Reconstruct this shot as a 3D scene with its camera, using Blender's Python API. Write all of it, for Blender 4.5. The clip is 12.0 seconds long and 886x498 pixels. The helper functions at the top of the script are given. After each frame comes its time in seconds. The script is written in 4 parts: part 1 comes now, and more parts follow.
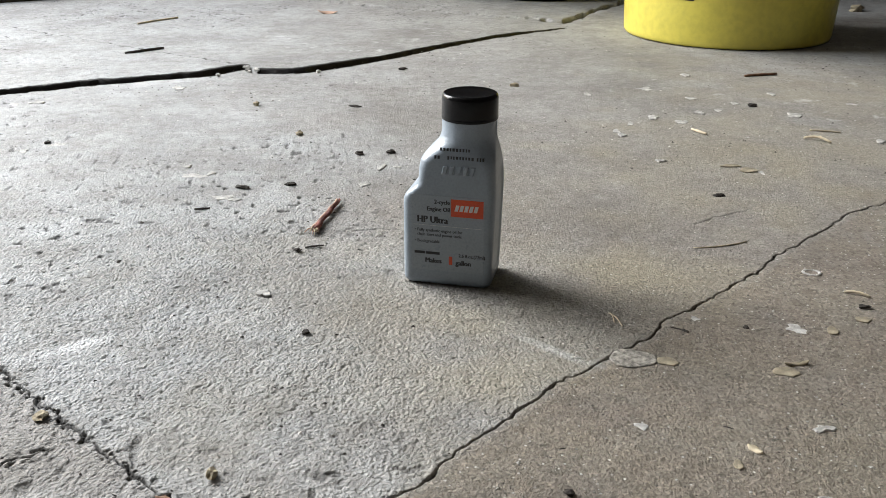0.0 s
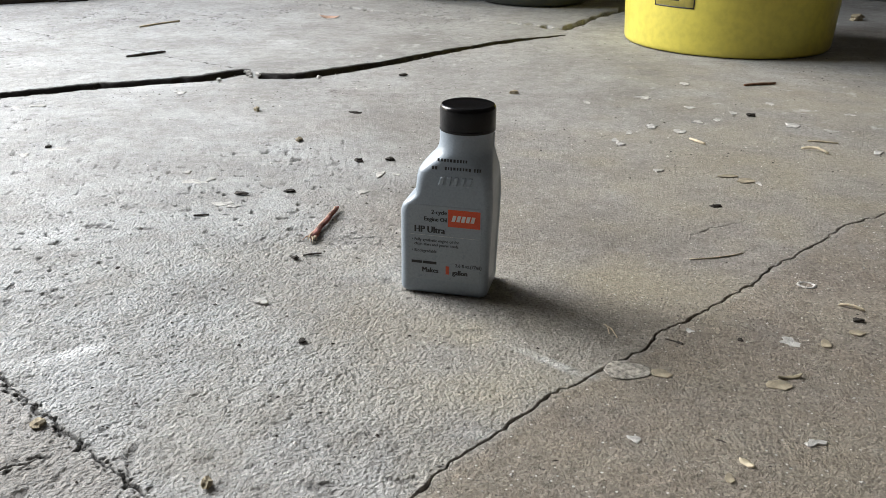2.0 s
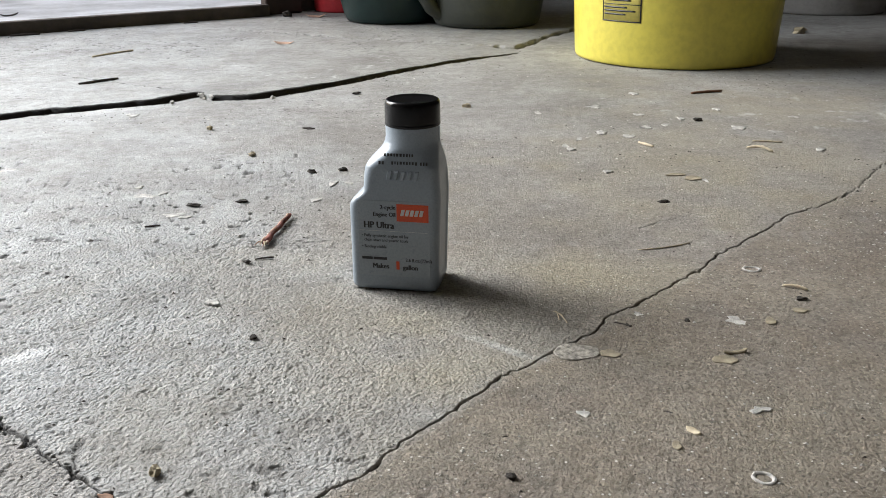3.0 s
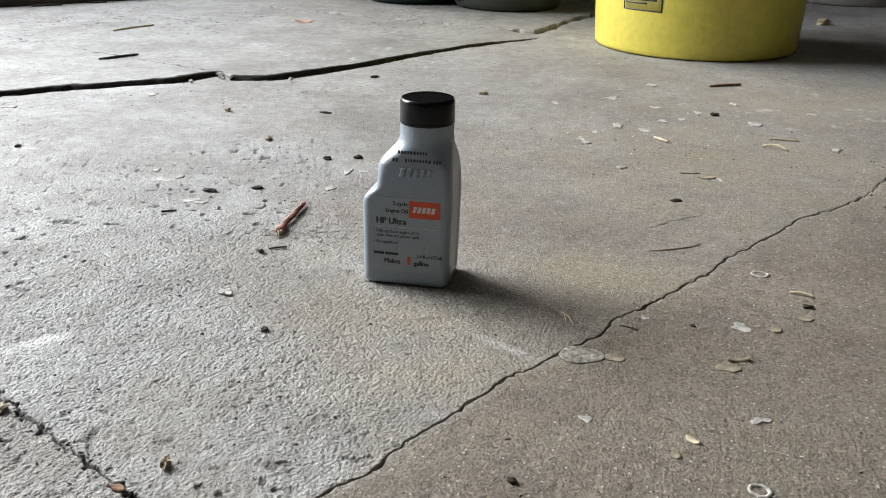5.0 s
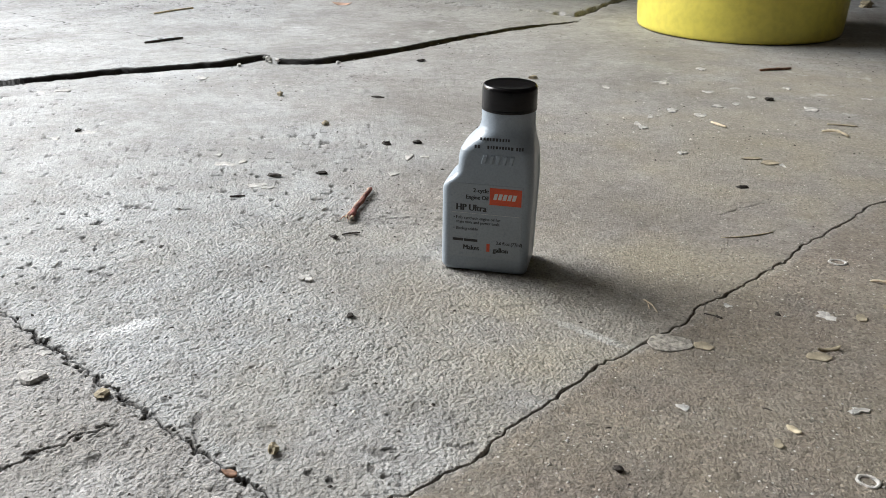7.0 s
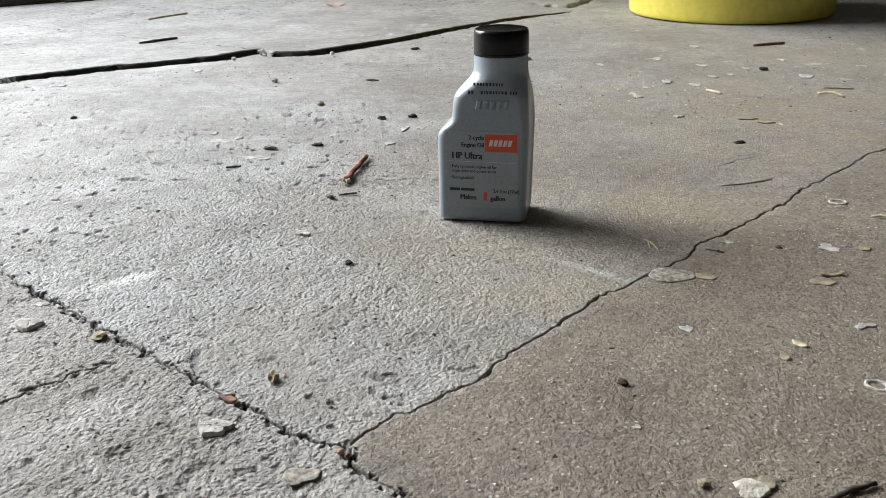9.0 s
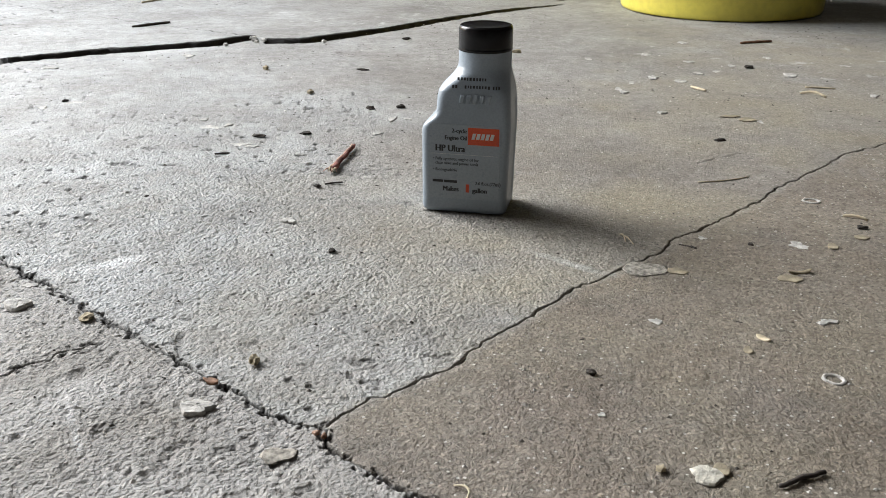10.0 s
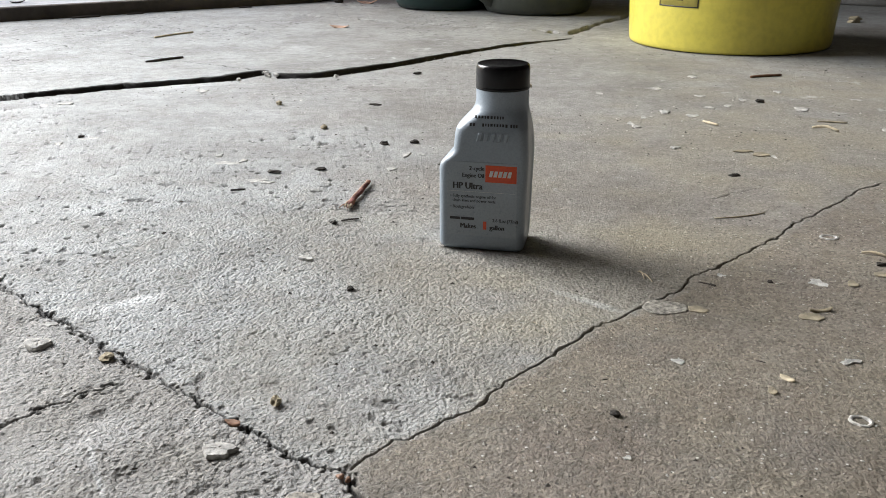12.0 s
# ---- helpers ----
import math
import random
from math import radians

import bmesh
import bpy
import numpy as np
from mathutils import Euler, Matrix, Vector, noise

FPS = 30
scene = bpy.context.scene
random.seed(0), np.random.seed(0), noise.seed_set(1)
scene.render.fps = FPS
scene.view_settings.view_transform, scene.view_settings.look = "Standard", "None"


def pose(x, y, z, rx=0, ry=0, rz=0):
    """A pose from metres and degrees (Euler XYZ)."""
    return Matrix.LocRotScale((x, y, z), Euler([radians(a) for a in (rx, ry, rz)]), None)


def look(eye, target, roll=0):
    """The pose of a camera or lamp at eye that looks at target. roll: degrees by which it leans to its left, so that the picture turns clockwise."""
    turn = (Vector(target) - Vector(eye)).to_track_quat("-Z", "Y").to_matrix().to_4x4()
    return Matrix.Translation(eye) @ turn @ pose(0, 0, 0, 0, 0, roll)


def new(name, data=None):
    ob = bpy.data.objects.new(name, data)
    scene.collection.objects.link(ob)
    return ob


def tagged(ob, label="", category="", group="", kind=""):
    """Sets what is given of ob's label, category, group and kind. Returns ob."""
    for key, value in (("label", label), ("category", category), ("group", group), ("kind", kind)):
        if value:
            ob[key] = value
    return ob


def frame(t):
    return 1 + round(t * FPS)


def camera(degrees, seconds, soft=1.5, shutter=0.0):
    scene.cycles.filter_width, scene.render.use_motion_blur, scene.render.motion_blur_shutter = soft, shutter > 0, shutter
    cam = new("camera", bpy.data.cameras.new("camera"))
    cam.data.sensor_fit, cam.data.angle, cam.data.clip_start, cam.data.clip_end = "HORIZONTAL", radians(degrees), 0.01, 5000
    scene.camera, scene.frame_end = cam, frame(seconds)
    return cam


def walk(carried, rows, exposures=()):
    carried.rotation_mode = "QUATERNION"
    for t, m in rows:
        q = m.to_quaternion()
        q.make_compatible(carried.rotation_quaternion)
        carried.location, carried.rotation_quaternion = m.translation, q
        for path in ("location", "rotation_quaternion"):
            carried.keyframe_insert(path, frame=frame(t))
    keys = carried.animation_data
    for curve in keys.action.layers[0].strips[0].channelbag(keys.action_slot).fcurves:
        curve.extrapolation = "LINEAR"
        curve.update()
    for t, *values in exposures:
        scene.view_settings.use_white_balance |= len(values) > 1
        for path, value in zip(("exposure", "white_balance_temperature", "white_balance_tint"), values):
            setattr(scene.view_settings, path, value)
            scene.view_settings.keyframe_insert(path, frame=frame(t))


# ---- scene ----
cam = camera(52.7, 12.0, 0.8)
PATH = [
    (0, (0.024, 0.012, 0.221), (-0.022, 1.852, -0.561), 0.3),
    (0.5, (0.026, 0.011, 0.224), (-0.02, 1.853, -0.553), 0.6),
    (1, (0.026, 0.011, 0.225), (-0.022, 1.854, -0.549), 0.5),
    (1.5, (0.026, 0.01, 0.226), (-0.024, 1.853, -0.551), 0.7),
    (2, (0.026, 0.011, 0.226), (-0.021, 1.853, -0.551), 0.8),
    (2.5, (0.027, 0.01, 0.225), (-0.015, 1.861, -0.531), 0.2),
    (3, (0.036, -0.001, 0.207), (0.062, 1.869, -0.501), -0.4),
    (3.2, (0.041, -0.007, 0.203), (0.123, 1.864, -0.497), 0.2),
    (4.8, (0.038, -0.003, 0.219), (0.047, 1.855, -0.521), 1.5),
    (5, (0.038, -0.002, 0.221), (0.032, 1.848, -0.539), 1.0),
    (5.5, (0.028, -0.005, 0.236), (0.065, 1.852, -0.505), 2.9),
    (6, (0.007, 0.005, 0.252), (-0.031, 1.87, -0.47), 2.1),
    (6.5, (0.001, 0.001, 0.227), (-0.014, 1.836, -0.567), 1.4),
    (7, (0.001, -0.002, 0.223), (-0.039, 1.832, -0.574), 0.8),
    (8.8, (0.004, -0.013, 0.194), (-0.037, 1.851, -0.53), -1.0),
    (9, (0.004, -0.015, 0.184), (-0.043, 1.837, -0.57), -1.3),
    (9.5, (0.002, -0.021, 0.186), (-0.049, 1.817, -0.601), -0.4),
    (10, (0.01, -0.026, 0.19), (-0.018, 1.815, -0.589), 0.1),
    (10.5, (0.012, -0.024, 0.193), (-0.009, 1.83, -0.558), 0.2),
    (11, (0.01, -0.024, 0.193), (-0.015, 1.836, -0.542), 0.0),
    (11.5, (0.01, -0.025, 0.192), (-0.026, 1.839, -0.533), -0.2),
    (12, (0.003, -0.024, 0.194), (-0.038, 1.842, -0.524), -0.1),
]
walk(cam, [(t, look(eye, target, roll)) for t, eye, target, roll in PATH])

# ---------------------------------------------------------------- light
# The doorway stands on the line through JAMB along ALONG; OUT points to the yard.
JAMB = Vector((-0.255, 2.040, 0.0))
ALONG = Vector((0.83, 0.557, 0.0)).normalized()
OUT = Vector((-ALONG.y, ALONG.x, 0.0))
DOOR_W, DOOR_H = 2.45, 2.1
FACING = math.degrees(math.atan2(ALONG.y, ALONG.x))

world = bpy.data.worlds.new("sky")
scene.world = world
world.use_nodes = True
wt = world.node_tree
sky = wt.nodes.new("ShaderNodeTexSky")
sky.sky_type = "NISHITA"
sky.sun_disc = False
sky.sun_elevation, sky.sun_rotation = radians(38), radians(303)
sky.air_density, sky.dust_density = 1.0, 3.0
wt.links.new(sky.outputs[0], wt.nodes["Background"].inputs[0])
wt.nodes["Background"].inputs[1].default_value = 0.15

sun_data = bpy.data.lights.new("sun", "SUN")
sun_data.energy, sun_data.angle, sun_data.color = 1.15, radians(26), (0.945, 0.98, 1.0)
sun = new("sun", sun_data)
sun.matrix_world = look((-4, 3, 4), Vector((-4, 3, 4)) - Vector((math.cos(radians(147)) * math.cos(radians(38)), math.sin(radians(147)) * math.cos(radians(38)), math.sin(radians(38)))))

door_data = bpy.data.lights.new("door_daylight", "AREA")
door_data.shape, door_data.size, door_data.size_y = "RECTANGLE", 1.4, 1.3
door_data.energy, door_data.color = 72.0, (0.945, 0.98, 1.0)
door_light = new("door_daylight", door_data)
door_mid = JAMB - ALONG * 1.52 + OUT * 0.12 + Vector((0, 0, 1.15))
door_light.matrix_world = look(door_mid, door_mid - OUT)
scene.view_settings.exposure = 0.41

# ---------------------------------------------------------------- materials


def nodes_of(name):
    m = bpy.data.materials.new(name)
    m.use_nodes = True
    return m, m.node_tree, m.node_tree.nodes["Principled BSDF"]


def link(t, a, b):
    t.links.new(a, b)


def coords(t, space="Object"):
    return t.nodes.new("ShaderNodeTexCoord").outputs[space]


def noise_node(t, where, scale, detail=4.0, rough=0.6):
    n = t.nodes.new("ShaderNodeTexNoise")
    n.inputs["Scale"].default_value, n.inputs["Detail"].default_value = scale, detail
    n.inputs["Roughness"].default_value = rough
    link(t, where, n.inputs["Vector"])
    return n.outputs["Fac"]


def ramp(t, fac, stops):
    r = t.nodes.new("ShaderNodeValToRGB")
    while len(r.color_ramp.elements) < len(stops):
        r.color_ramp.elements.new(0.5)
    for e, (p, c) in zip(r.color_ramp.elements, stops):
        e.position = p
        e.color = (*c, 1) if len(c) == 3 else (c[0], c[0], c[0], 1)
    link(t, fac, r.inputs[0])
    return r.outputs[0]


def mix(t, fac, a, b, how="MIX"):
    m = t.nodes.new("ShaderNodeMix")
    m.data_type, m.blend_type = "RGBA", how
    for sock, v in ((m.inputs["Factor"], fac), (m.inputs["A"], a), (m.inputs["B"], b)):
        if isinstance(v, (int, float)):
            sock.default_value = v
        elif isinstance(v, tuple):
            sock.default_value = (*v, 1)
        else:
            link(t, v, sock)
    return m.outputs["Result"]


def attribute(t, name):
    a = t.nodes.new("ShaderNodeAttribute")
    a.attribute_name = name
    return a.outputs["Fac"]


def bump(t, height, strength, distance, base=None):
    b = t.nodes.new("ShaderNodeBump")
    b.inputs["Distance"].default_value = distance
    if isinstance(strength, (int, float)):
        b.inputs["Strength"].default_value = strength
    else:
        link(t, strength, b.inputs["Strength"])
    link(t, height, b.inputs["Height"])
    if base is not None:
        link(t, base, b.inputs["Normal"])
    return b.outputs["Normal"]


def times(t, a, b, how="MULTIPLY"):
    m = t.nodes.new("ShaderNodeMath")
    m.operation = how
    for sock, v in ((m.inputs[0], a), (m.inputs[1], b)):
        if isinstance(v, (int, float)):
            sock.default_value = v
        else:
            link(t, v, sock)
    return m.outputs[0]


def plain(name, colour, rough=0.5, metal=0.0, grain=0.0, scale=60.0, vary=0.12, spec=0.5):
    """A surface with mottling at two scales and a fine relief."""
    m, t, p = nodes_of(name)
    c = coords(t)
    dark = tuple(v * (1 - vary * 1.6) for v in colour)
    light = tuple(min(1.0, v * (1 + vary)) for v in colour)
    big = ramp(t, noise_node(t, c, scale * 0.2, 3), [(0.3, dark), (0.7, light)])
    fine = ramp(t, noise_node(t, c, scale * 3, 4), [(0.3, (0.86, 0.86, 0.86)), (0.6, (1, 1, 1))])
    link(t, mix(t, 1.0, big, fine, "MULTIPLY"), p.inputs["Base Color"])
    r = ramp(t, noise_node(t, c, scale, 4), [(0.3, (rough * 0.85,)), (0.7, (min(1, rough * 1.15),))])
    link(t, r, p.inputs["Roughness"])
    p.inputs["Metallic"].default_value = metal
    p.inputs["Specular IOR Level"].default_value = spec
    if grain:
        link(t, bump(t, noise_node(t, c, scale * 2, 5), 0.5, grain), p.inputs["Normal"])
    return m


def concrete(name):
    """Old trowelled slab: smooth cement skin with pits, and a worn side with bare aggregate."""
    m, t, p = nodes_of(name)
    c = coords(t)
    worn = attribute(t, "worn")
    dirt_shade = attribute(t, "dirt_shade")
    pale = attribute(t, "pale")
    tan = attribute(t, "tan")
    cloud = noise_node(t, c, 6.5, 6, 0.7)
    blotch = noise_node(t, c, 28.0, 5, 0.7)
    grit = noise_node(t, c, 600.0, 4, 0.7)
    sand = noise_node(t, c, 1100.0, 3, 0.7)
    skin = ramp(t, cloud, [(0.32, (0.225, 0.228, 0.228)), (0.5, (0.335, 0.344, 0.347)), (0.68, (0.41, 0.426, 0.437))])
    bare = ramp(t, cloud, [(0.32, (0.168, 0.140, 0.116)), (0.68, (0.287, 0.25, 0.212))])
    col = mix(t, worn, skin, bare)
    col = mix(t, ramp(t, blotch, [(0.42, (0,)), (0.72, (0.6,))]), col, (0.24, 0.23, 0.212))
    film = noise_node(t, c, 85.0, 4, 0.7)
    col = mix(t, 1.0, col, ramp(t, film, [(0.3, (0.78, 0.77, 0.76)), (0.5, (1.0, 1.0, 1.0)), (0.72, (1.16, 1.16, 1.16))]), "MULTIPLY")
    col = mix(t, tan, col, (0.335, 0.30, 0.22))
    cells = t.nodes.new("ShaderNodeTexVoronoi")
    cells.inputs["Scale"].default_value = 640.0
    link(t, c, cells.inputs["Vector"])
    speck = ramp(t, cells.outputs["Color"], [(0.08, (0.66, 0.65, 0.64)), (0.4, (0.95, 0.95, 0.94)), (0.75, (1.1, 1.1, 1.1)), (0.95, (1.45, 1.44, 1.42))])
    col = mix(t, times(t, times(t, worn, 0.5), 0.5, "ADD"), col, mix(t, 1.0, col, speck, "MULTIPLY"))
    col = mix(t, 0.75, col, mix(t, 1.0, col, ramp(t, grit, [(0.30, (0.6, 0.59, 0.58)), (0.42, (0.95, 0.95, 0.95)), (0.7, (1.18, 1.18, 1.17))]), "MULTIPLY"))
    # short scars of lost sand, their dark insides put in as flat colour
    scar = t.nodes.new("ShaderNodeMapping")
    scar.inputs["Scale"].default_value = (1.0, 2.2, 1.0)
    link(t, c, scar.inputs["Vector"])
    scars = ramp(t, noise_node(t, scar.outputs[0], 130.0, 3, 0.6), [(0.30, (0.6,)), (0.37, (0,))])
    scars = times(t, scars, ramp(t, noise_node(t, c, 9.0, 3), [(0.42, (0,)), (0.6, (1,))]))
    col = mix(t, scars, col, (0.06, 0.055, 0.05))
    # pale mineral grains, thicker where the skin is gone
    v = t.nodes.new("ShaderNodeTexVoronoi")
    v.inputs["Scale"].default_value = 330.0
    link(t, c, v.inputs["Vector"])
    grains = times(t, ramp(t, v.outputs["Distance"], [(0.16, (1,)), (0.24, (0,))]), ramp(t, v.outputs["Color"], [(0.66, (0,)), (0.8, (1,))]))
    grains = times(t, grains, times(t, times(t, worn, 0.6), 0.3, "ADD"))
    col = mix(t, grains, col, (0.62, 0.60, 0.57))
    # pinholes where sand grains have dropped out, their inner shade as flat colour
    pin = t.nodes.new("ShaderNodeTexVoronoi")
    pin.inputs["Scale"].default_value = 250.0
    link(t, c, pin.inputs["Vector"])
    pinholes = times(t, ramp(t, pin.outputs["Distance"], [(0.13, (0.85,)), (0.2, (0,))]), ramp(t, pin.outputs["Color"], [(0.5, (0,)), (0.6, (1,))]))
    pinholes = times(t, pinholes, ramp(t, film, [(0.42, (0,)), (0.55, (1,))]))
    col = mix(t, pinholes, col, (0.075, 0.068, 0.06))
    col = mix(t, times(t, pale, ramp(t, grit, [(0.3, (0.35,)), (0.6, (1,))])), col, (0.74, 0.755, 0.77))
    # near-black for soil in the cracks and for the shade inside them
    col = mix(t, dirt_shade, col, (0.022, 0.019, 0.017))
    link(t, col, p.inputs["Base Color"])
    link(t, mix(t, worn, ramp(t, blotch, [(0.3, (0.55,)), (0.7, (0.76,))]), ramp(t, blotch, [(0.3, (0.6,)), (0.7, (0.8,))])), p.inputs["Roughness"])
    p.inputs["Specular IOR Level"].default_value = 0.4
    coarse = attribute(t, "coarse")
    knobs = t.nodes.new("ShaderNodeTexVoronoi")
    knobs.inputs["Scale"].default_value, knobs.inputs["Randomness"].default_value = 560.0, 1.0
    warp = t.nodes.new("ShaderNodeVectorMath")
    warp.operation = "MULTIPLY_ADD"
    wob = t.nodes.new("ShaderNodeTexNoise")
    wob.inputs["Scale"].default_value = 300.0
    link(t, c, wob.inputs["Vector"])
    link(t, wob.outputs["Color"], warp.inputs[0])
    warp.inputs[1].default_value = (0.0012, 0.0012, 0.0012)
    link(t, c, warp.inputs[2])
    link(t, warp.outputs[0], knobs.inputs["Vector"])
    sandy = times(t, 1.0, knobs.outputs["Distance"], "SUBTRACT")
    n = bump(t, sandy, times(t, times(t, times(t, coarse, 0.6), ramp(t, film, [(0.35, (0.3,)), (0.6, (1.2,))])), times(t, times(t, worn, 0.2), 0.12, "ADD"), "ADD"), 0.0018)
    n = bump(t, grit, times(t, times(t, coarse, 0.1), 0.28, "ADD"), 0.0026, n)
    n = bump(t, noise_node(t, c, 150.0, 4, 0.65), times(t, times(t, coarse, 0.3), 0.12, "ADD"), 0.005, n)
    n = bump(t, sand, times(t, times(t, worn, 0.5), 0.45, "ADD"), 0.0014, n)
    link(t, n, p.inputs["Normal"])
    return m


M_CONCRETE = concrete("concrete")
M_YARD = plain("yard_concrete", (0.56, 0.58, 0.61), 0.8, grain=0.002, scale=40, vary=0.25)
M_SILL = plain("sill_timber", (0.075, 0.06, 0.05), 0.75, grain=0.002, scale=60, vary=0.3)
M_WALL = plain("wall_boards", (0.13, 0.11, 0.095), 0.85, grain=0.001, scale=20, vary=0.2)
M_CEIL = plain("ceiling_boards", (0.15, 0.13, 0.11), 0.85, grain=0.001, scale=20, vary=0.2)
M_JAMB = plain("jamb_timber", (0.07, 0.045, 0.035), 0.7, grain=0.001, scale=40, vary=0.3)
M_BOTTLE = plain("bottle_grey_plastic", (0.31, 0.365, 0.425), 0.33, grain=0.00012, scale=300, vary=0.03)
M_LABEL = plain("label_film", (0.335, 0.385, 0.44), 0.3, scale=300, vary=0.02)
M_ORANGE = plain("orange_ink", (0.72, 0.085, 0.022), 0.4, scale=300, vary=0.04)
M_INK = plain("dark_ink", (0.025, 0.025, 0.03), 0.45, scale=300, vary=0.1)
M_PRINT = plain("white_ink", (0.75, 0.74, 0.72), 0.45, scale=300, vary=0.03)
M_CAP = plain("cap_black_plastic", (0.005, 0.005, 0.006), 0.22, grain=0.00005, scale=300, vary=0.2, spec=0.28)
M_YELLOW = plain("bucket_yellow_plastic", (0.72, 0.625, 0.105), 0.36, scale=30, vary=0.03)
M_GREEN = plain("can_dark_green_plastic", (0.005, 0.026, 0.025), 0.4, grain=0.0004, scale=50, vary=0.15)
M_OLIVE = plain("can_olive_grey_plastic", (0.055, 0.06, 0.05), 0.38, grain=0.0004, scale=50, vary=0.15)
M_RED = plain("red_plastic", (0.55, 0.035, 0.045), 0.4, grain=0.0004, scale=50, vary=0.1)
M_WHITE = plain("white_plastic", (0.32, 0.31, 0.30), 0.45, grain=0.0004, scale=50, vary=0.1)

# ---------------------------------------------------------------- helpers of this place


def mesh_object(name, bm, material, smooth=True):
    me = bpy.data.meshes.new(name)
    bm.normal_update()
    bm.to_mesh(me)
    bm.free()
    me.materials.append(material)
    me.polygons.foreach_set("use_smooth", [smooth] * len(me.polygons))
    return new(name, me)


def part(name, bm, material, parent, label="", smooth=True):
    ob = mesh_object(name, bm, material, smooth)
    ob.parent = parent
    if label:
        tagged(ob, label)
    return ob


def empty_thing(name, m, label, category, group=""):
    ob = new(name)
    ob.empty_display_size = 0.02
    ob.matrix_world = m
    return tagged(ob, label, category, group)


def box_bm(lo, hi, bevel=0.0, segments=2):
    bm = bmesh.new()
    bmesh.ops.create_cube(bm, size=1)
    lo, hi = Vector(lo), Vector(hi)
    for v in bm.verts:
        v.co = Vector([lo[i] + (v.co[i] + 0.5) * (hi[i] - lo[i]) for i in range(3)])
    if bevel:
        bmesh.ops.bevel(bm, geom=bm.edges[:], offset=bevel, segments=segments, affect="EDGES", profile=0.5)
    return bm


def loft(rings, cap_low=True, cap_high=True):
    """A skin through closed rings of equal length."""
    bm = bmesh.new()
    rows = [[bm.verts.new(co) for co in ring] for ring in rings]
    n = len(rows[0])
    for a, b in zip(rows, rows[1:]):
        for i in range(n):
            bm.faces.new((a[i], a[(i + 1) % n], b[(i + 1) % n], b[i]))
    if cap_low:
        bm.faces.new(rows[0][::-1])
    if cap_high:
        bm.faces.new(rows[-1])
    return bm


def turned(profile, n=64, squash=1.0):
    """A lathe shape from (radius, height) pairs."""
    return loft([[(r * math.cos(2 * math.pi * i / n), r * squash * math.sin(2 * math.pi * i / n), z) for i in range(n)] for r, z in profile], True, True)


def room(a, b, z=0.0):
    """A place by metres along the door wall and metres into the room."""
    return JAMB + ALONG * a - OUT * b + Vector((0, 0, z))


def room_box(name, a0, a1, b0, b1, z0, z1, material, label, bevel=0.004, kind="structure", category=""):
    bm = box_bm((a0, -b1, z0), (a1, -b0, z1), bevel)
    ob = mesh_object(name, bm, material, False)
    ob.matrix_world = Matrix.Translation(JAMB) @ Matrix.Rotation(radians(FACING), 4, "Z")
    return tagged(ob, label, category or name.split("_")[0], kind=kind)


# ---------------------------------------------------------------- floor


def hashed(ix, iy, seed):
    h = (ix * 374761393 + iy * 668265263 + seed * 1274126177) & 0xFFFFFFFF
    h = ((h ^ (h >> 13)) * 1274126177) & 0xFFFFFFFF
    return ((h ^ (h >> 16)) & 0xFFFF) / 65535.0


def value_noise(x, y, size, seed):
    """Smooth noise from 0 to 1 with cells of that size in metres."""
    ca, sa = math.cos(seed * 1.7), math.sin(seed * 1.7)
    x, y = (x * ca - y * sa) / size, (x * sa + y * ca) / size
    ix, iy = np.floor(x).astype(np.int64), np.floor(y).astype(np.int64)
    fx, fy = x - ix, y - iy
    fx, fy = fx * fx * (3 - 2 * fx), fy * fy * (3 - 2 * fy)
    a, b = hashed(ix, iy, seed), hashed(ix + 1, iy, seed)
    c, d = hashed(ix, iy + 1, seed), hashed(ix + 1, iy + 1, seed)
    return (a + (b - a) * fx) * (1 - fy) + (c + (d - c) * fx) * fy


def rough_line(points, step, shake, seed):
    """A polyline broken into short steps that stray from it."""
    rng = random.Random(seed)
    pts = [Vector(p) for p in points]
    out = []
    for a, b in zip(pts, pts[1:]):
        n = max(1, int((b - a).length / step))
        side = Vector((-(b - a).y, (b - a).x)).normalized()
        for i in range(n):
            out.append(a.lerp(b, i / n) + side * (rng.uniform(-shake, shake) if i else 0))
    return out + [pts[-1]]


def near_line(x, y, line, reach):
    """Distance to a polyline for the points within reach of it, and the line's running metres there."""
    dist, run, total = np.full(x.shape, 9.0), np.zeros(x.shape), 0.0
    for a, b in zip(line, line[1:]):
        ax, ay, bx, by = a.x, a.y, b.x, b.y
        near = np.nonzero((x > min(ax, bx) - reach) & (x < max(ax, bx) + reach) & (y > min(ay, by) - reach) & (y < max(ay, by) + reach))[0]
        length = math.hypot(bx - ax, by - ay)
        if len(near) and length > 0:
            px, py = x[near] - ax, y[near] - ay
            u = np.clip((px * (bx - ax) + py * (by - ay)) / length**2, 0, 1)
            d = np.hypot(px - u * (bx - ax), py - u * (by - ay))
            closer = d < dist[near]
            dist[near[closer]] = d[closer]
            run[near[closer]] = total + u[closer] * length
        total += length
    return dist, run


CRACK_WIDE_WEST = [(-0.85, 0.62), (-0.66, 0.78), (-0.484, 0.917), (-0.432, 0.952), (-0.383, 0.987), (-0.354, 0.998), (-0.321, 1.016), (-0.285, 1.031), (-0.263, 1.05), (-0.243, 1.072)]
CRACK_WIDE_EAST = [(-0.217, 1.053), (-0.189, 1.053), (-0.164, 1.061), (-0.139, 1.084), (-0.081, 1.14), (-0.022, 1.212), (0.053, 1.296), (0.097, 1.339), (0.174, 1.398)]
